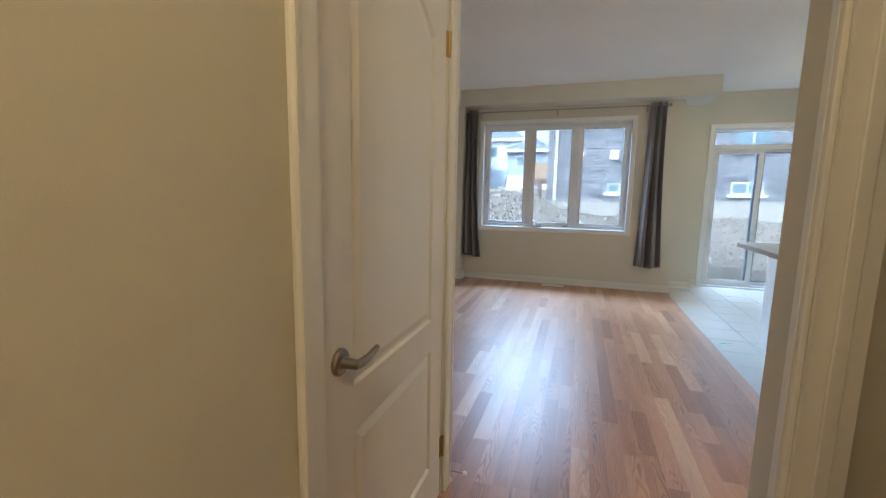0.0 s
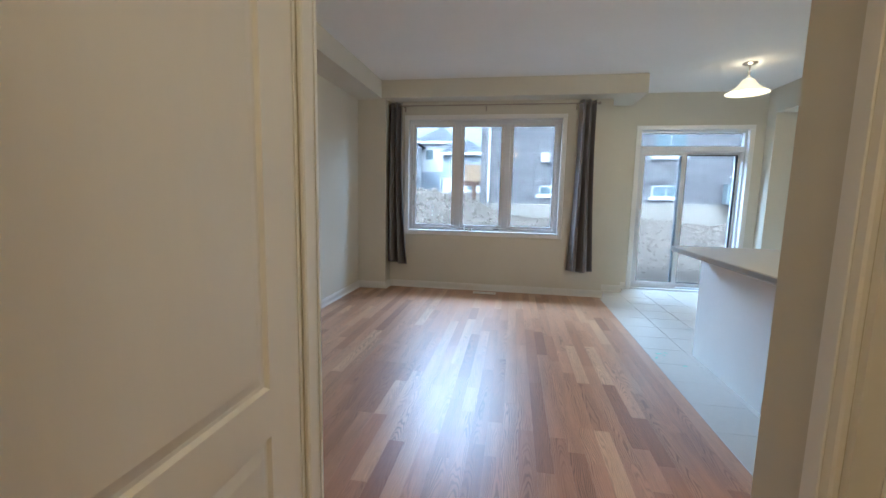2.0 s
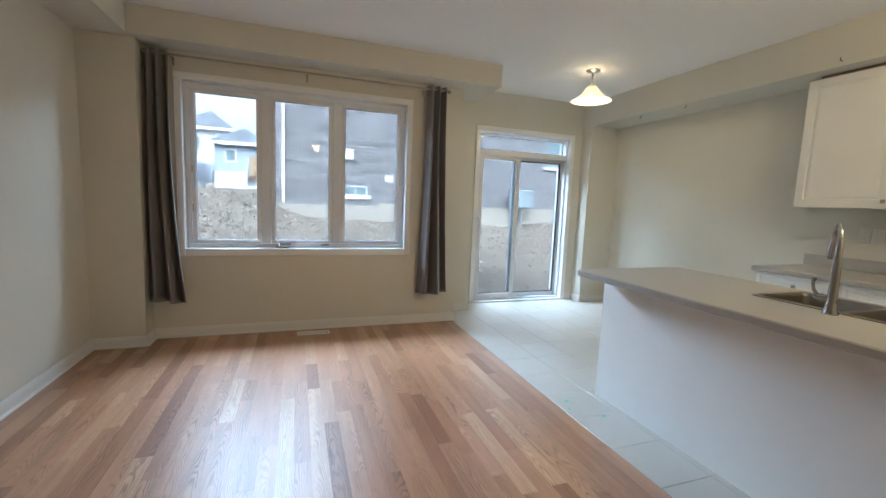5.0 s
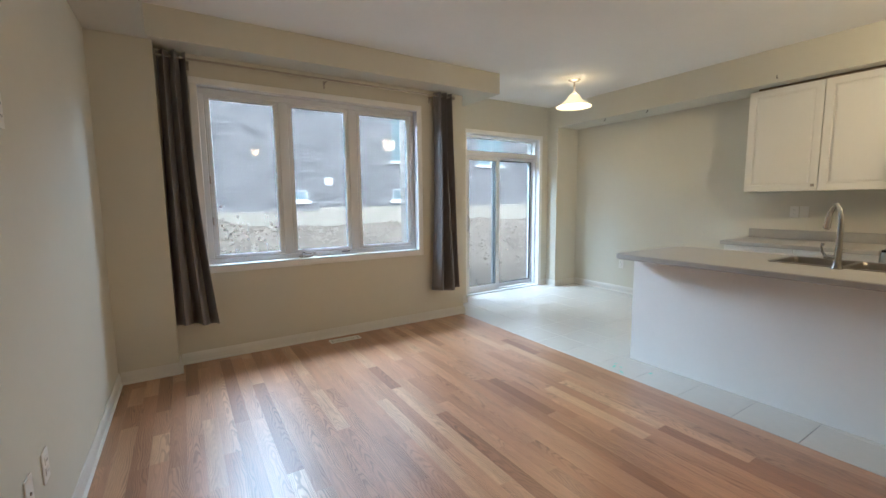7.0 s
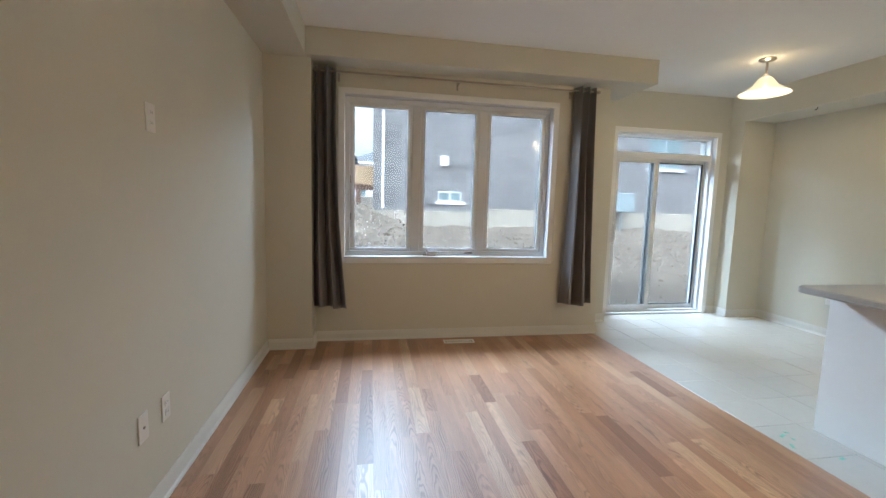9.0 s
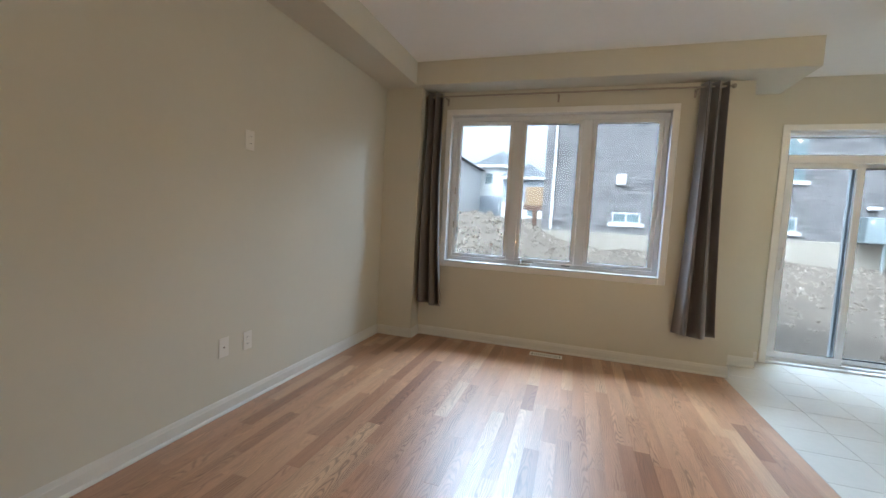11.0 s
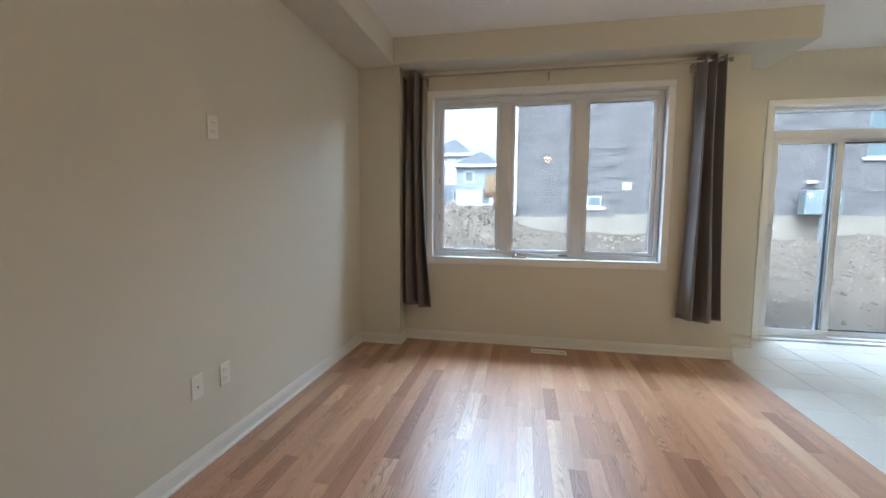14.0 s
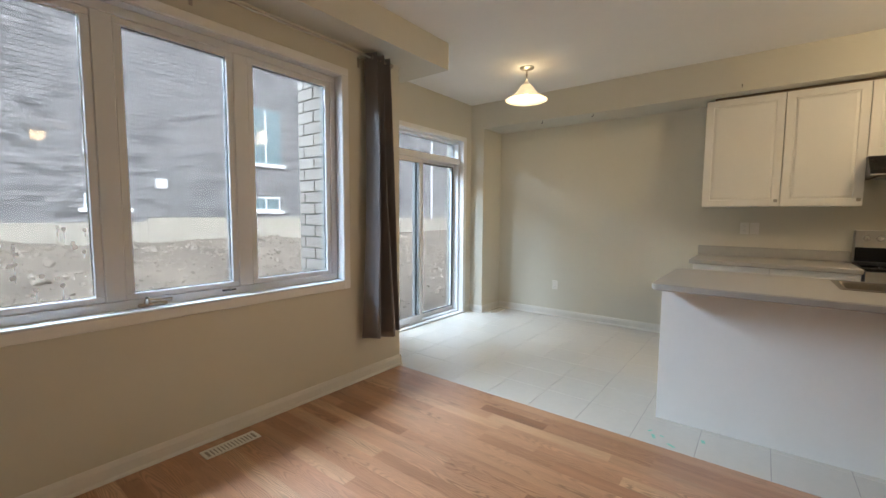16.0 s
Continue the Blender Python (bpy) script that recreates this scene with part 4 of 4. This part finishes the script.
def slab_with_hole(outer, hole, z0, z1, edge=0.006):
    bm = bmesh.new()
    n = len(outer)
    cx, cy = sum(p[0] for p in outer) / n, sum(p[1] for p in outer) / n

    def ring(pts, z, s=0.0):
        return [bm.verts.new((x - math.copysign(s, x - cx), y - math.copysign(s, y - cy), z)) for x, y in pts]
    o = [ring(outer, z0, edge), ring(outer, z0 + edge), ring(outer, z1 - edge), ring(outer, z1, edge)]
    i1, i0 = ring(hole, z1), ring(hole, z0)
    for a, b in [*zip(o, o[1:]), (o[3], i1), (i1, i0), (i0, o[0])]:
        for k in range(n):
            bm.faces.new((a[k], a[(k + 1) % n], b[(k + 1) % n], b[k]))
    return bm


part("slab", slab_with_hole(rounded(TX0, TX1, TY0, TY1, 0.055), rounded(SX0 + 0.012, SX1 - 0.012, SY0 + 0.012, SY1 - 0.012, 0.03), 0.8695, 0.909), LAMINATE, it, smooth=True)

sink = thing("kitchen_sink", "double-bowl stainless drop-in sink", "sink")


def bowl(x0, x1, y0, y1, z1, depth):
    bm = bmesh.new()
    steps = [(0.0, 0.0, 0.02), (0.006, -0.012, 0.03), (0.012, -depth + 0.03, 0.04), (0.03, -depth + 0.006, 0.05), (0.07, -depth, 0.05)]
    rings = [[bm.verts.new((x, y, z1 + dz)) for x, y in rounded(x0 + s, x1 - s, y0 + s, y1 - s, r)] for s, dz, r in steps]
    for a, b in zip(rings, rings[1:]):
        for k in range(len(a)):
            bm.faces.new((a[k], a[(k + 1) % len(a)], b[(k + 1) % len(b)], b[k]))
    bm.faces.new(rings[-1])
    return bm


ym = (SY0 + SY1) / 2
bowls = [(SX0 + 0.03, SX1 - 0.03, SY0 + 0.025, ym - 0.012), (SX0 + 0.03, SX1 - 0.03, ym + 0.012, SY1 - 0.025)]
for b4 in bowls:
    x0, x1, y0, y1 = b4
    bw = part("bowl", bowl(*b4, 0.912, 0.17), SINKM, sink, smooth=True)
    part("strainer", lathe(bmesh.new(), [(0.0, 0.7445), (0.03, 0.7445), (0.042, 0.7475), (0.045, 0.7435)], 24, ((x0 + x1) / 2, (y0 + y1) / 2, 0)), CHROME, bw, smooth=True)
    lo, hi = (SY0 - 0.003, ym) if y0 < ym - 0.1 else (ym, SY1 + 0.003)
    part("rim", slab_with_hole(rounded(SX0 - 0.003, SX1 + 0.003, lo, hi, 0.02), rounded(x0, x1, y0, y1, 0.02), 0.9092, 0.9135, 0.0015), SINKM, sink, smooth=True)

fc = thing("kitchen_faucet", "chrome pull-down kitchen faucet with a side lever", "faucet", at=(2.165, 3.235, 0.9092))
part("base", lathe(bmesh.new(), [(0.0, 0.0), (0.029, 0.0), (0.029, 0.006), (0.022, 0.016), (0.020, 0.05), (0.0, 0.05)], 24), SPOUT, fc, smooth=True)
ax = Vector((0.825, 0.565, 0))
pts = [Vector((0, 0, 0.05)), Vector((0, 0, 0.16)), Vector((0, 0, 0.26))] + [ax * r + Vector((0, 0, z)) for r, z in ((0.006, 0.31), (0.028, 0.352), (0.07, 0.378), (0.115, 0.368), (0.15, 0.325))]
part("spout", tube(bmesh.new(), pts, [0.019, 0.016, 0.014, 0.0125, 0.012, 0.012, 0.012, 0.013], 16), SPOUT, fc, smooth=True)
part("spray_head", tube(bmesh.new(), [ax * r + Vector((0, 0, z)) for r, z in ((0.15, 0.326), (0.168, 0.285), (0.182, 0.235), (0.184, 0.226))], [0.014, 0.017, 0.02, 0.012], 16), SPOUT, fc, smooth=True)
vl = part("valve", tube(bmesh.new(), [(0, 0.0, 0.065), (0, 0.045, 0.067), (0, 0.062, 0.068)], [0.016, 0.016, 0.012], 14), SPOUT, fc, smooth=True)
part("lever", tube(bmesh.new(), [(0, 0.052, 0.068), (0, 0.072, 0.095), (0, 0.078, 0.125), (0, 0.072, 0.15)], [0.008, 0.007, 0.0065, 0.009], 12), SPOUT, vl, smooth=True)

for k, (x, y, w, d, a) in enumerate(((1.74, 4.40, 0.05, 0.018, 20), (1.80, 4.43, 0.03, 0.012, -35), (1.69, 4.30, 0.045, 0.015, 60), (1.85, 4.16, 0.035, 0.018, 10), (1.77, 4.36, 0.02, 0.012, 80))):
    g = ob_from("tape_scrap", bx(-w / 2, w / 2, -d / 2, d / 2, 0.0, 0.0008), GREEN)
    g.matrix_world = pose(x, y, 0.0012, 0, 0, a)
    tagged(g, "torn scrap of green painter's tape on the tiles", "tape", "tape scraps on the tiles")


# ---- outdoors ----
def ground_z(x, y):
    rise = 0.93 * min(max((y - 8.5) / 6.0, 0.0), 1.0) ** 1.3
    far = 1.1 * min(max((y - 16) / 20.0, 0.0), 1.0)
    z = -0.28 + rise + far
    heap = 1.15 * math.exp(-(((x + 4.2) / 2.6) ** 2 + ((y - 13.5) / 2.8) ** 2)) + 0.5 * math.exp(-(((x + 1.6) / 1.5) ** 2 + ((y - 15.5) / 1.8) ** 2))
    near = max(0.0, 1 - (abs(y - 20) / 60)) * max(0.0, 1 - abs(x) / 60)
    bumps = 0.16 * noise.noise(Vector((x * 0.55, y * 0.55, 0))) + 0.07 * noise.noise(Vector((x * 1.9, y * 1.9, 3)))
    keep = 1.0 if y > 8.2 else 0.15
    return z + (heap + bumps) * near * keep if y > 7.2 else z - 0.05


def spread(a, b, n, far):
    core = [a + (b - a) * i / n for i in range(n + 1)]
    step, out, lo, hi = (b - a) / n, [], a, b
    left, right = [], []
    while hi < far:
        step *= 1.35
        lo, hi = lo - step, hi + step
        left.append(lo)
        right.append(hi)
    return left[::-1] + core + right


xs, ys = spread(-10, 12, 110, 900), spread(7.0, 22, 90, 900)
bm = bmesh.new()
gv = [[bm.verts.new((x, y, ground_z(x, y) if y > 5 or abs(x) > 8 else -0.5)) for x in xs] for y in ys]
for j in range(len(ys) - 1):
    for i in range(len(xs) - 1):
        bm.faces.new((gv[j][i], gv[j][i + 1], gv[j + 1][i + 1], gv[j + 1][i]))
tagged(ob_from("ground", bm, DIRT, True), "bare uneven dirt of an unfinished yard", "ground", kind="structure")

rng = random.Random(4)
bm = bmesh.new()
ico = bmesh.new()
bmesh.ops.create_icosphere(ico, subdivisions=1, radius=1)
iv, jf = [v.co.copy() for v in ico.verts], [[v.index for v in f.verts] for f in ico.faces]
ico.free()
for k in range(6500):
    x, y = rng.uniform(-7, 10), rng.uniform(8.6, 16.5)
    heap = math.exp(-(((x + 4.2) / 2.8) ** 2 + ((y - 13.0) / 3.0) ** 2))
    if rng.random() > 0.3 + heap + 0.5 * (y > 11) or (x > -0.8 and y > 14.6):
        continue
    s = rng.uniform(0.018, 0.055) * (1 + 1.2 * heap * rng.random()) * (1.8 if rng.random() < 0.06 else 1)
    m = Matrix.LocRotScale((x, y, ground_z(x, y) + s * 0.15), Euler([rng.uniform(0, 6) for _ in "abc"]), (s * rng.uniform(0.7, 1.5), s, s * rng.uniform(0.5, 0.9)))
    vs = [bm.verts.new(m @ (c * rng.uniform(0.8, 1.15))) for c in iv]
    for f in jf:
        bm.faces.new([vs[i] for i in f])
tagged(ob_from("rubble", bm, ROCK), "scattered stones and broken clods on the dirt", "rubble", kind="stuff")

# brick house opposite
HY = 14.8
HX0, HX1, HZ = -0.65, 14.2, 8.2
hs = thing("brick_house", "two-storey mauve-grey brick house with a pale concrete foundation", "house")
OPEN = [(1.28, 2.0, 1.40, 1.70), (4.74, 5.56, 1.40, 1.76), (4.74, 5.62, 2.66, 4.12), (8.2, 9.4, 2.66, 4.12)]
part("wall", bx(HX0 + 0.02, HX1 - 0.02, HY + 0.012, HY + 9.0, 1.09, HZ - 0.02), MORTAR, hs)
bm = bx(HX0 - 0.02, 2.35, HY - 0.02, HY + 9.0, -0.6, 1.10, bev=0.01)
box(bm, 2.35, HX1, HY - 0.02, HY + 9.0, -0.6, 1.20, bev=0.01)
part("foundation", bm, CONCRETE, hs, "pale concrete foundation")
bm = bmesh.new()
rv = [bm.verts.new(p) for p in ((HX0 - 0.4, HY - 0.4, HZ), (HX1 + 0.4, HY - 0.4, HZ), (HX1 + 0.4, HY + 9.4, HZ), (HX0 - 0.4, HY + 9.4, HZ), (HX0 + 3.5, HY + 4.5, HZ + 2.6), (HX1 - 3.5, HY + 4.5, HZ + 2.6))]
for f in ((0, 1, 5, 4), (1, 2, 5), (2, 3, 4, 5), (3, 0, 4), (0, 3, 2, 1)):
    bm.faces.new([rv[i] for i in f])
part("roof", bm, ROOF, hs)
part("fascia", bx(HX0 - 0.4, HX1 + 0.4, HY - 0.42, HY - 0.4, HZ - 0.18, HZ + 0.02), SIDING, hs)
for i, (x0, x1, z0, z1) in enumerate(OPEN):
    w = part("window", rect_ring(x0, x1, z0, z1, 0.035, HY - 0.012, HY + 0.06), VINYL if z1 < 2 else METALBOX, hs)
    part("pane", bx(x0 + 0.03, x1 - 0.03, HY - 0.004, HY + 0.008, z0 + 0.03, z1 - 0.03), DARKGLASS, w)
    part("mullion", bx((x0 + x1) / 2 - 0.02, (x0 + x1) / 2 + 0.02, HY - 0.011, HY - 0.0045, z0 + 0.036, z1 - 0.036), VINYL, w)
    part("sill", bx(x0 - 0.1, x1 + 0.1, HY - 0.07, HY + 0.02, z0 - 0.09, z0 - 0.001, bev=0.006), SIDING, w)
for x in (-0.41, 12.2):
    part("downpipe", bx(x, x + 0.08, HY - 0.09, HY - 0.02, 1.15, HZ - 0.2, bev=0.01), SIDING, hs, "white rain downpipe")
v1 = part("dryer_vent", bx(1.30, 1.56, HY - 0.10, HY - 0.005, 2.45, 2.74, bev=0.02), SIDING, hs, "white vent hood")
v2 = part("louvre_vent", bx(2.53, 2.77, HY - 0.04, HY - 0.005, 1.86, 2.07, bev=0.006), SIDING, hs, "white louvred vent")
for k in range(4):
    part("louvre", bx(2.55, 2.75, HY - 0.048, HY - 0.0405, 1.885 + 0.03 * k, 1.905 + 0.03 * k), PLATE, v2)
part("wall_light", bx(6.9, 7.15, HY - 0.12, HY - 0.004, 2.0, 2.09, bev=0.02), SIDING, hs)
ub = thing("utility_box", "grey-green utility cabinet on a steel post by the foundation", "utility box")
part("cabinet", bx(6.65, 7.45, HY - 0.55, HY - 0.25, 1.22, 1.82, bev=0.02), METALBOX, ub)
part("post", tube(bmesh.new(), [(7.1, HY - 0.4, 0.3), (7.1, HY - 0.4, 1.2195)], 0.035, 10), METALBOX, ub, smooth=True)
part("label_plate", bx(6.72, 6.80, HY - 0.556, HY - 0.5505, 1.66, 1.76), PLATE, ub)

# raised plywood deck beyond the corner
dk = thing("plywood_platform", "raised plywood-sided platform on dark posts", "deck")
part("side", bx(-1.55, 0.6, 18.0, 18.06, 1.95, 2.62), PLY, dk)
part("side", bx(-1.55, -1.49, 18.06, 20.0, 1.95, 2.62), PLY, dk)
part("beam", bx(-1.6, 0.6, 18.02, 18.2, 1.75, 1.9495), POSTW, dk)
for x in (-1.25, -0.6):
    part("post", bx(x, x + 0.17, 18.03, 18.19, 0.6, 1.7495), POSTW, dk)
    part("footing", bx(x - 0.15, x + 0.32, 17.9, 18.35, 0.3, 1.0, bev=0.05), CONCRETE, dk)


def far_house(x0, x1, y, z0, eave, ridge, body, upper, windows, label):
    e = thing("far_house", label, "house", "houses across the lots")
    mid = (z0 + eave) / 2
    part("lower_wall", bx(x0, x1, y, y + 10, z0, mid), body, e)
    part("upper_wall", bx(x0, x1, y, y + 10, mid + 0.001, eave), upper, e)
    bm = bmesh.new()
    v = [bm.verts.new(p) for p in ((x0 - .5, y - .5, eave + .01), (x1 + .5, y - .5, eave + .01), (x1 + .5, y + 10.5, eave + .01), (x0 - .5, y + 10.5, eave + .01), ((x0 + x1) / 2, y + 3.5, ridge), ((x0 + x1) / 2, y + 6.5, ridge))]
    for f in ((0, 1, 4), (1, 2, 5, 4), (2, 3, 5), (3, 0, 4, 5), (0, 3, 2, 1)):
        bm.faces.new([v[i] for i in f])
    part("roof", bm, ROOF, e)
    part("fascia", bx(x0 - .5, x1 + .5, y - .53, y - .5, eave - 0.2, eave + 0.05), TRIM, e)
    for wx, wz, ww, wh in windows:
        w = part("window", rect_ring(wx, wx + ww, wz, wz + wh, 0.1, y - 0.06, y + 0.02), TRIM, e)
        part("pane", bx(wx + 0.09, wx + ww - 0.09, y - 0.03, y - 0.01, wz + 0.09, wz + wh - 0.09), DARKGLASS, w)
    return e


far_house(-19, -9.7, 36, 0.6, 6.6, 9.0, SIDING, SIDING, ((-11.6, 4.4, 1.1, 1.4), (-14.5, 4.4, 1.6, 1.4), (-12.3, 1.2, 2.2, 2.2), (-17, 1.5, 1.5, 1.8)), "pale two-storey house with a garage across the lots")
far_house(-10.2, -5.9, 46, 0.8, 7.2, 9.4, GREYSIDE, SIDING, ((-7.6, 1.9, 1.0, 1.6), (-9.3, 5.2, 1.0, 1.3)), "two-tone grey and white house across the lots")
far_house(-6.6, -2.6, 42, 0.8, 5.6, 7.4, SIDING, GREYSIDE, ((-4.2, 1.9, 0.9, 1.8), (-5.8, 4.0, 0.9, 1.1)), "blue-grey house across the lots")
far_house(-3.5, 6.5, 60, 0.8, 6.6, 9.2, SIDING, SIDING, ((-2.5, 2.0, 1.2, 1.6),), "pale house far across the lots")

# exterior brick return of this house beside the window
pier = structure("wall_outer_brick", bx(1.335, 1.4195, 6.672, 7.34, -0.5, 3.2), MORTAR, "pale grey brick return outside the window")


# ---- pieces: bricks, tiles and planks ----
def shared_box(name, w, d, h, material, bev=0.0):
    bm = bx(-w / 2, w / 2, -d / 2, d / 2, -h / 2, h / 2, bev=bev)
    bmesh.ops.recalc_face_normals(bm, faces=bm.faces)
    me = bpy.data.meshes.new(name)
    bm.to_mesh(me)
    bm.free()
    me.materials.append(material)
    return me


def piece(name, me, parent, at):
    o = new(name, me)
    o.parent = parent
    o.location = at
    return o


# brick return close to the window
pier_bricks = {}
for r in range(34):
    z = -0.25 + r * 0.100
    spans = ((6.676, 6.955), (6.965, 7.25), (7.26, 7.338)) if r % 2 else ((6.676, 6.81), (6.82, 7.105), (7.115, 7.338))
    for y0, y1 in spans:
        key = round(y1 - y0, 3)
        if key not in pier_bricks:
            pier_bricks[key] = shared_box("brick", 0.014, key, 0.090, NEARBRICK, 0.003)
        piece("brick", pier_bricks[key], pier, (1.329, (y0 + y1) / 2, z))

# bricks of the house opposite: singly where seen closest, the rest joined
BL, BH, GAP = 0.290, 0.090, 0.010
fme = shared_box("brick", BL, 0.016, BH, BRICK, 0.0)
verts, faces, single = [], [], 0
rows = int((HZ - 1.21) / (BH + GAP))
for r in range(-1, rows):
    c = 1.21 + r * (BH + GAP)
    d = c + BH
    blocks = [(a - 0.004, b + 0.004) for a, b, lo, hi in OPEN if d > lo - 0.085 and c < hi + 0.004]
    x = HX0 - (BL / 2 if r % 2 else 0) - 0.05 * (r % 3)
    while x < (HX1 if r >= 0 else 2.3):
        runs = [(max(x, HX0), min(x + BL, HX1))]
        for a, b in blocks:
            runs = [q for p, e in runs for q in ((p, min(e, a)), (max(p, b), e)) if q[1] - q[0] > 0.02]
        for a, b in runs:
            whole = b - a > BL - 0.001
            if whole and 2.2 < x < 4.5 and 1.25 < c < 4.6 and single < 290:
                piece("brick", fme, hs, ((a + b) / 2, HY + 0.005, (c + d) / 2))
                single += 1
            elif b - a > 0.02:
                n0 = len(verts)
                verts += [(a, HY - 0.003, c), (b, HY - 0.003, c), (b, HY - 0.003, d), (a, HY - 0.003, d), (a, HY + 0.012, c), (b, HY + 0.012, c), (b, HY + 0.012, d), (a, HY + 0.012, d)]
                faces += [(n0, n0 + 1, n0 + 2, n0 + 3), (n0 + 3, n0 + 2, n0 + 6, n0 + 7), (n0 + 1, n0, n0 + 4, n0 + 5), (n0, n0 + 3, n0 + 7, n0 + 4), (n0 + 2, n0 + 1, n0 + 5, n0 + 6)]
        x += BL + GAP
me = bpy.data.meshes.new("brickwork")
me.from_pydata(verts, [], faces)
me.materials.append(BRICKS)
o = new("brickwork", me)
o.parent = hs
tagged(o, kind="stuff")

# kitchen tiles, 33 cm with open joints
TS, TG = 0.330, 0.0022
tme = shared_box("tile", TS - TG, TS - TG, 0.012, TILE, 0.0015)
for i in range(9):
    for j in range(19):
        x0, y0 = EDGE + 0.004 + i * TS, 2.203 + (j - 2) * TS
        x1, y1 = min(x0 + TS - TG, XR + 0.06), min(y0 + TS - TG, YP + 0.05)
        y0 = max(y0, 1.705)
        if x1 - x0 < 0.02 or y1 - y0 < 0.02:
            continue
        cx, cy = (x0 + x1) / 2, (y0 + y1) / 2
        full = abs(x1 - x0 - TS + TG) < 1e-4 and abs(y1 - y0 - TS + TG) < 1e-4
        m_ = tme if full else shared_box("tile", x1 - x0, y1 - y0, 0.012, TILE, 0.0015)
        piece("tile", m_, floor_tile, (cx, cy, -0.006 + rng.uniform(-0.0003, 0.0003)))

# oak strips along y
PW = 0.083
lengths = (0.32, 0.45, 0.6, 0.75, 0.95, 1.2)
pms = {L: shared_box("plank", PW - 0.0003, L - 0.0003, 0.018, PLANK) for L in lengths}
for me in pms.values():
    layer = me.uv_layers.new(name="metres")
    for lp in me.loops:
        co = me.vertices[lp.vertex_index].co
        layer.data[lp.index].uv = (co.x, co.y)
verts, faces, marks = [], [], []


def joined(x0, x1, y0, y1):
    n0, z0, z1 = len(verts), -0.012, 0.0
    hx, hy = (x1 - x0) / 2, (y1 - y0) / 2
    marks.extend([(-hx, -hy), (hx, -hy), (hx, hy), (-hx, hy)] * 2)
    verts.extend([(x0, y0, z1), (x1, y0, z1), (x1, y1, z1), (x0, y1, z1), (x0, y0, z0), (x1, y0, z0), (x1, y1, z0), (x0, y1, z0)])
    faces.extend([(n0, n0 + 1, n0 + 2, n0 + 3), (n0, n0 + 4, n0 + 5, n0 + 1), (n0 + 1, n0 + 5, n0 + 6, n0 + 2), (n0 + 2, n0 + 6, n0 + 7, n0 + 3), (n0 + 3, n0 + 7, n0 + 4, n0)])


nrow = int((EDGE - XL) / PW) + 1
made = 0
for r in range(nrow):
    x1 = EDGE - r * PW
    x0 = x1 - PW + 0.0003
    y = -1.7 if -0.2 < (x0 + x1) / 2 else 1.80
    y -= rng.uniform(0, 0.5) if y < 0 else 0
    while y < YW:
        L = rng.choice(lengths)
        e = y + L
        if y > 2.5 and e < 6.0 and -1.5 < x0 < 1.25 and made < 300:
            piece("plank", pms[L], floor_wood, ((x0 + x1) / 2, y + L / 2, -0.009 + rng.uniform(-0.0002, 0.0002)))
            made += 1
        elif y < 1.75 and x0 > XL and x0 > -0.16:
            piece("plank", pms[L], floor_hall, ((x0 + x1) / 2, y + L / 2, -0.009))
        else:
            joined(max(x0, XL), x1, y, min(e, YW) - 0.0003)
        y = e
for r in range(18):
    y = -1.7
    while y < 1.69:
        L = rng.choice(lengths)
        if y + L < 1.70:
            piece("plank", pms[L], floor_side, (EDGE + (r + 0.5) * PW, y + L / 2, -0.009))
        else:
            joined(EDGE + r * PW, EDGE + (r + 1) * PW - 0.0008, y, 1.6992)
        y += L
me = bpy.data.meshes.new("planks_joined")
me.from_pydata(verts, [], faces)
layer = me.uv_layers.new(name="metres")
for lp in me.loops:
    layer.data[lp.index].uv = marks[lp.vertex_index]
me.materials.append(PLANKS)
o = new("strip_flooring", me)
o.parent = floor_wood
tagged(o, kind="stuff")
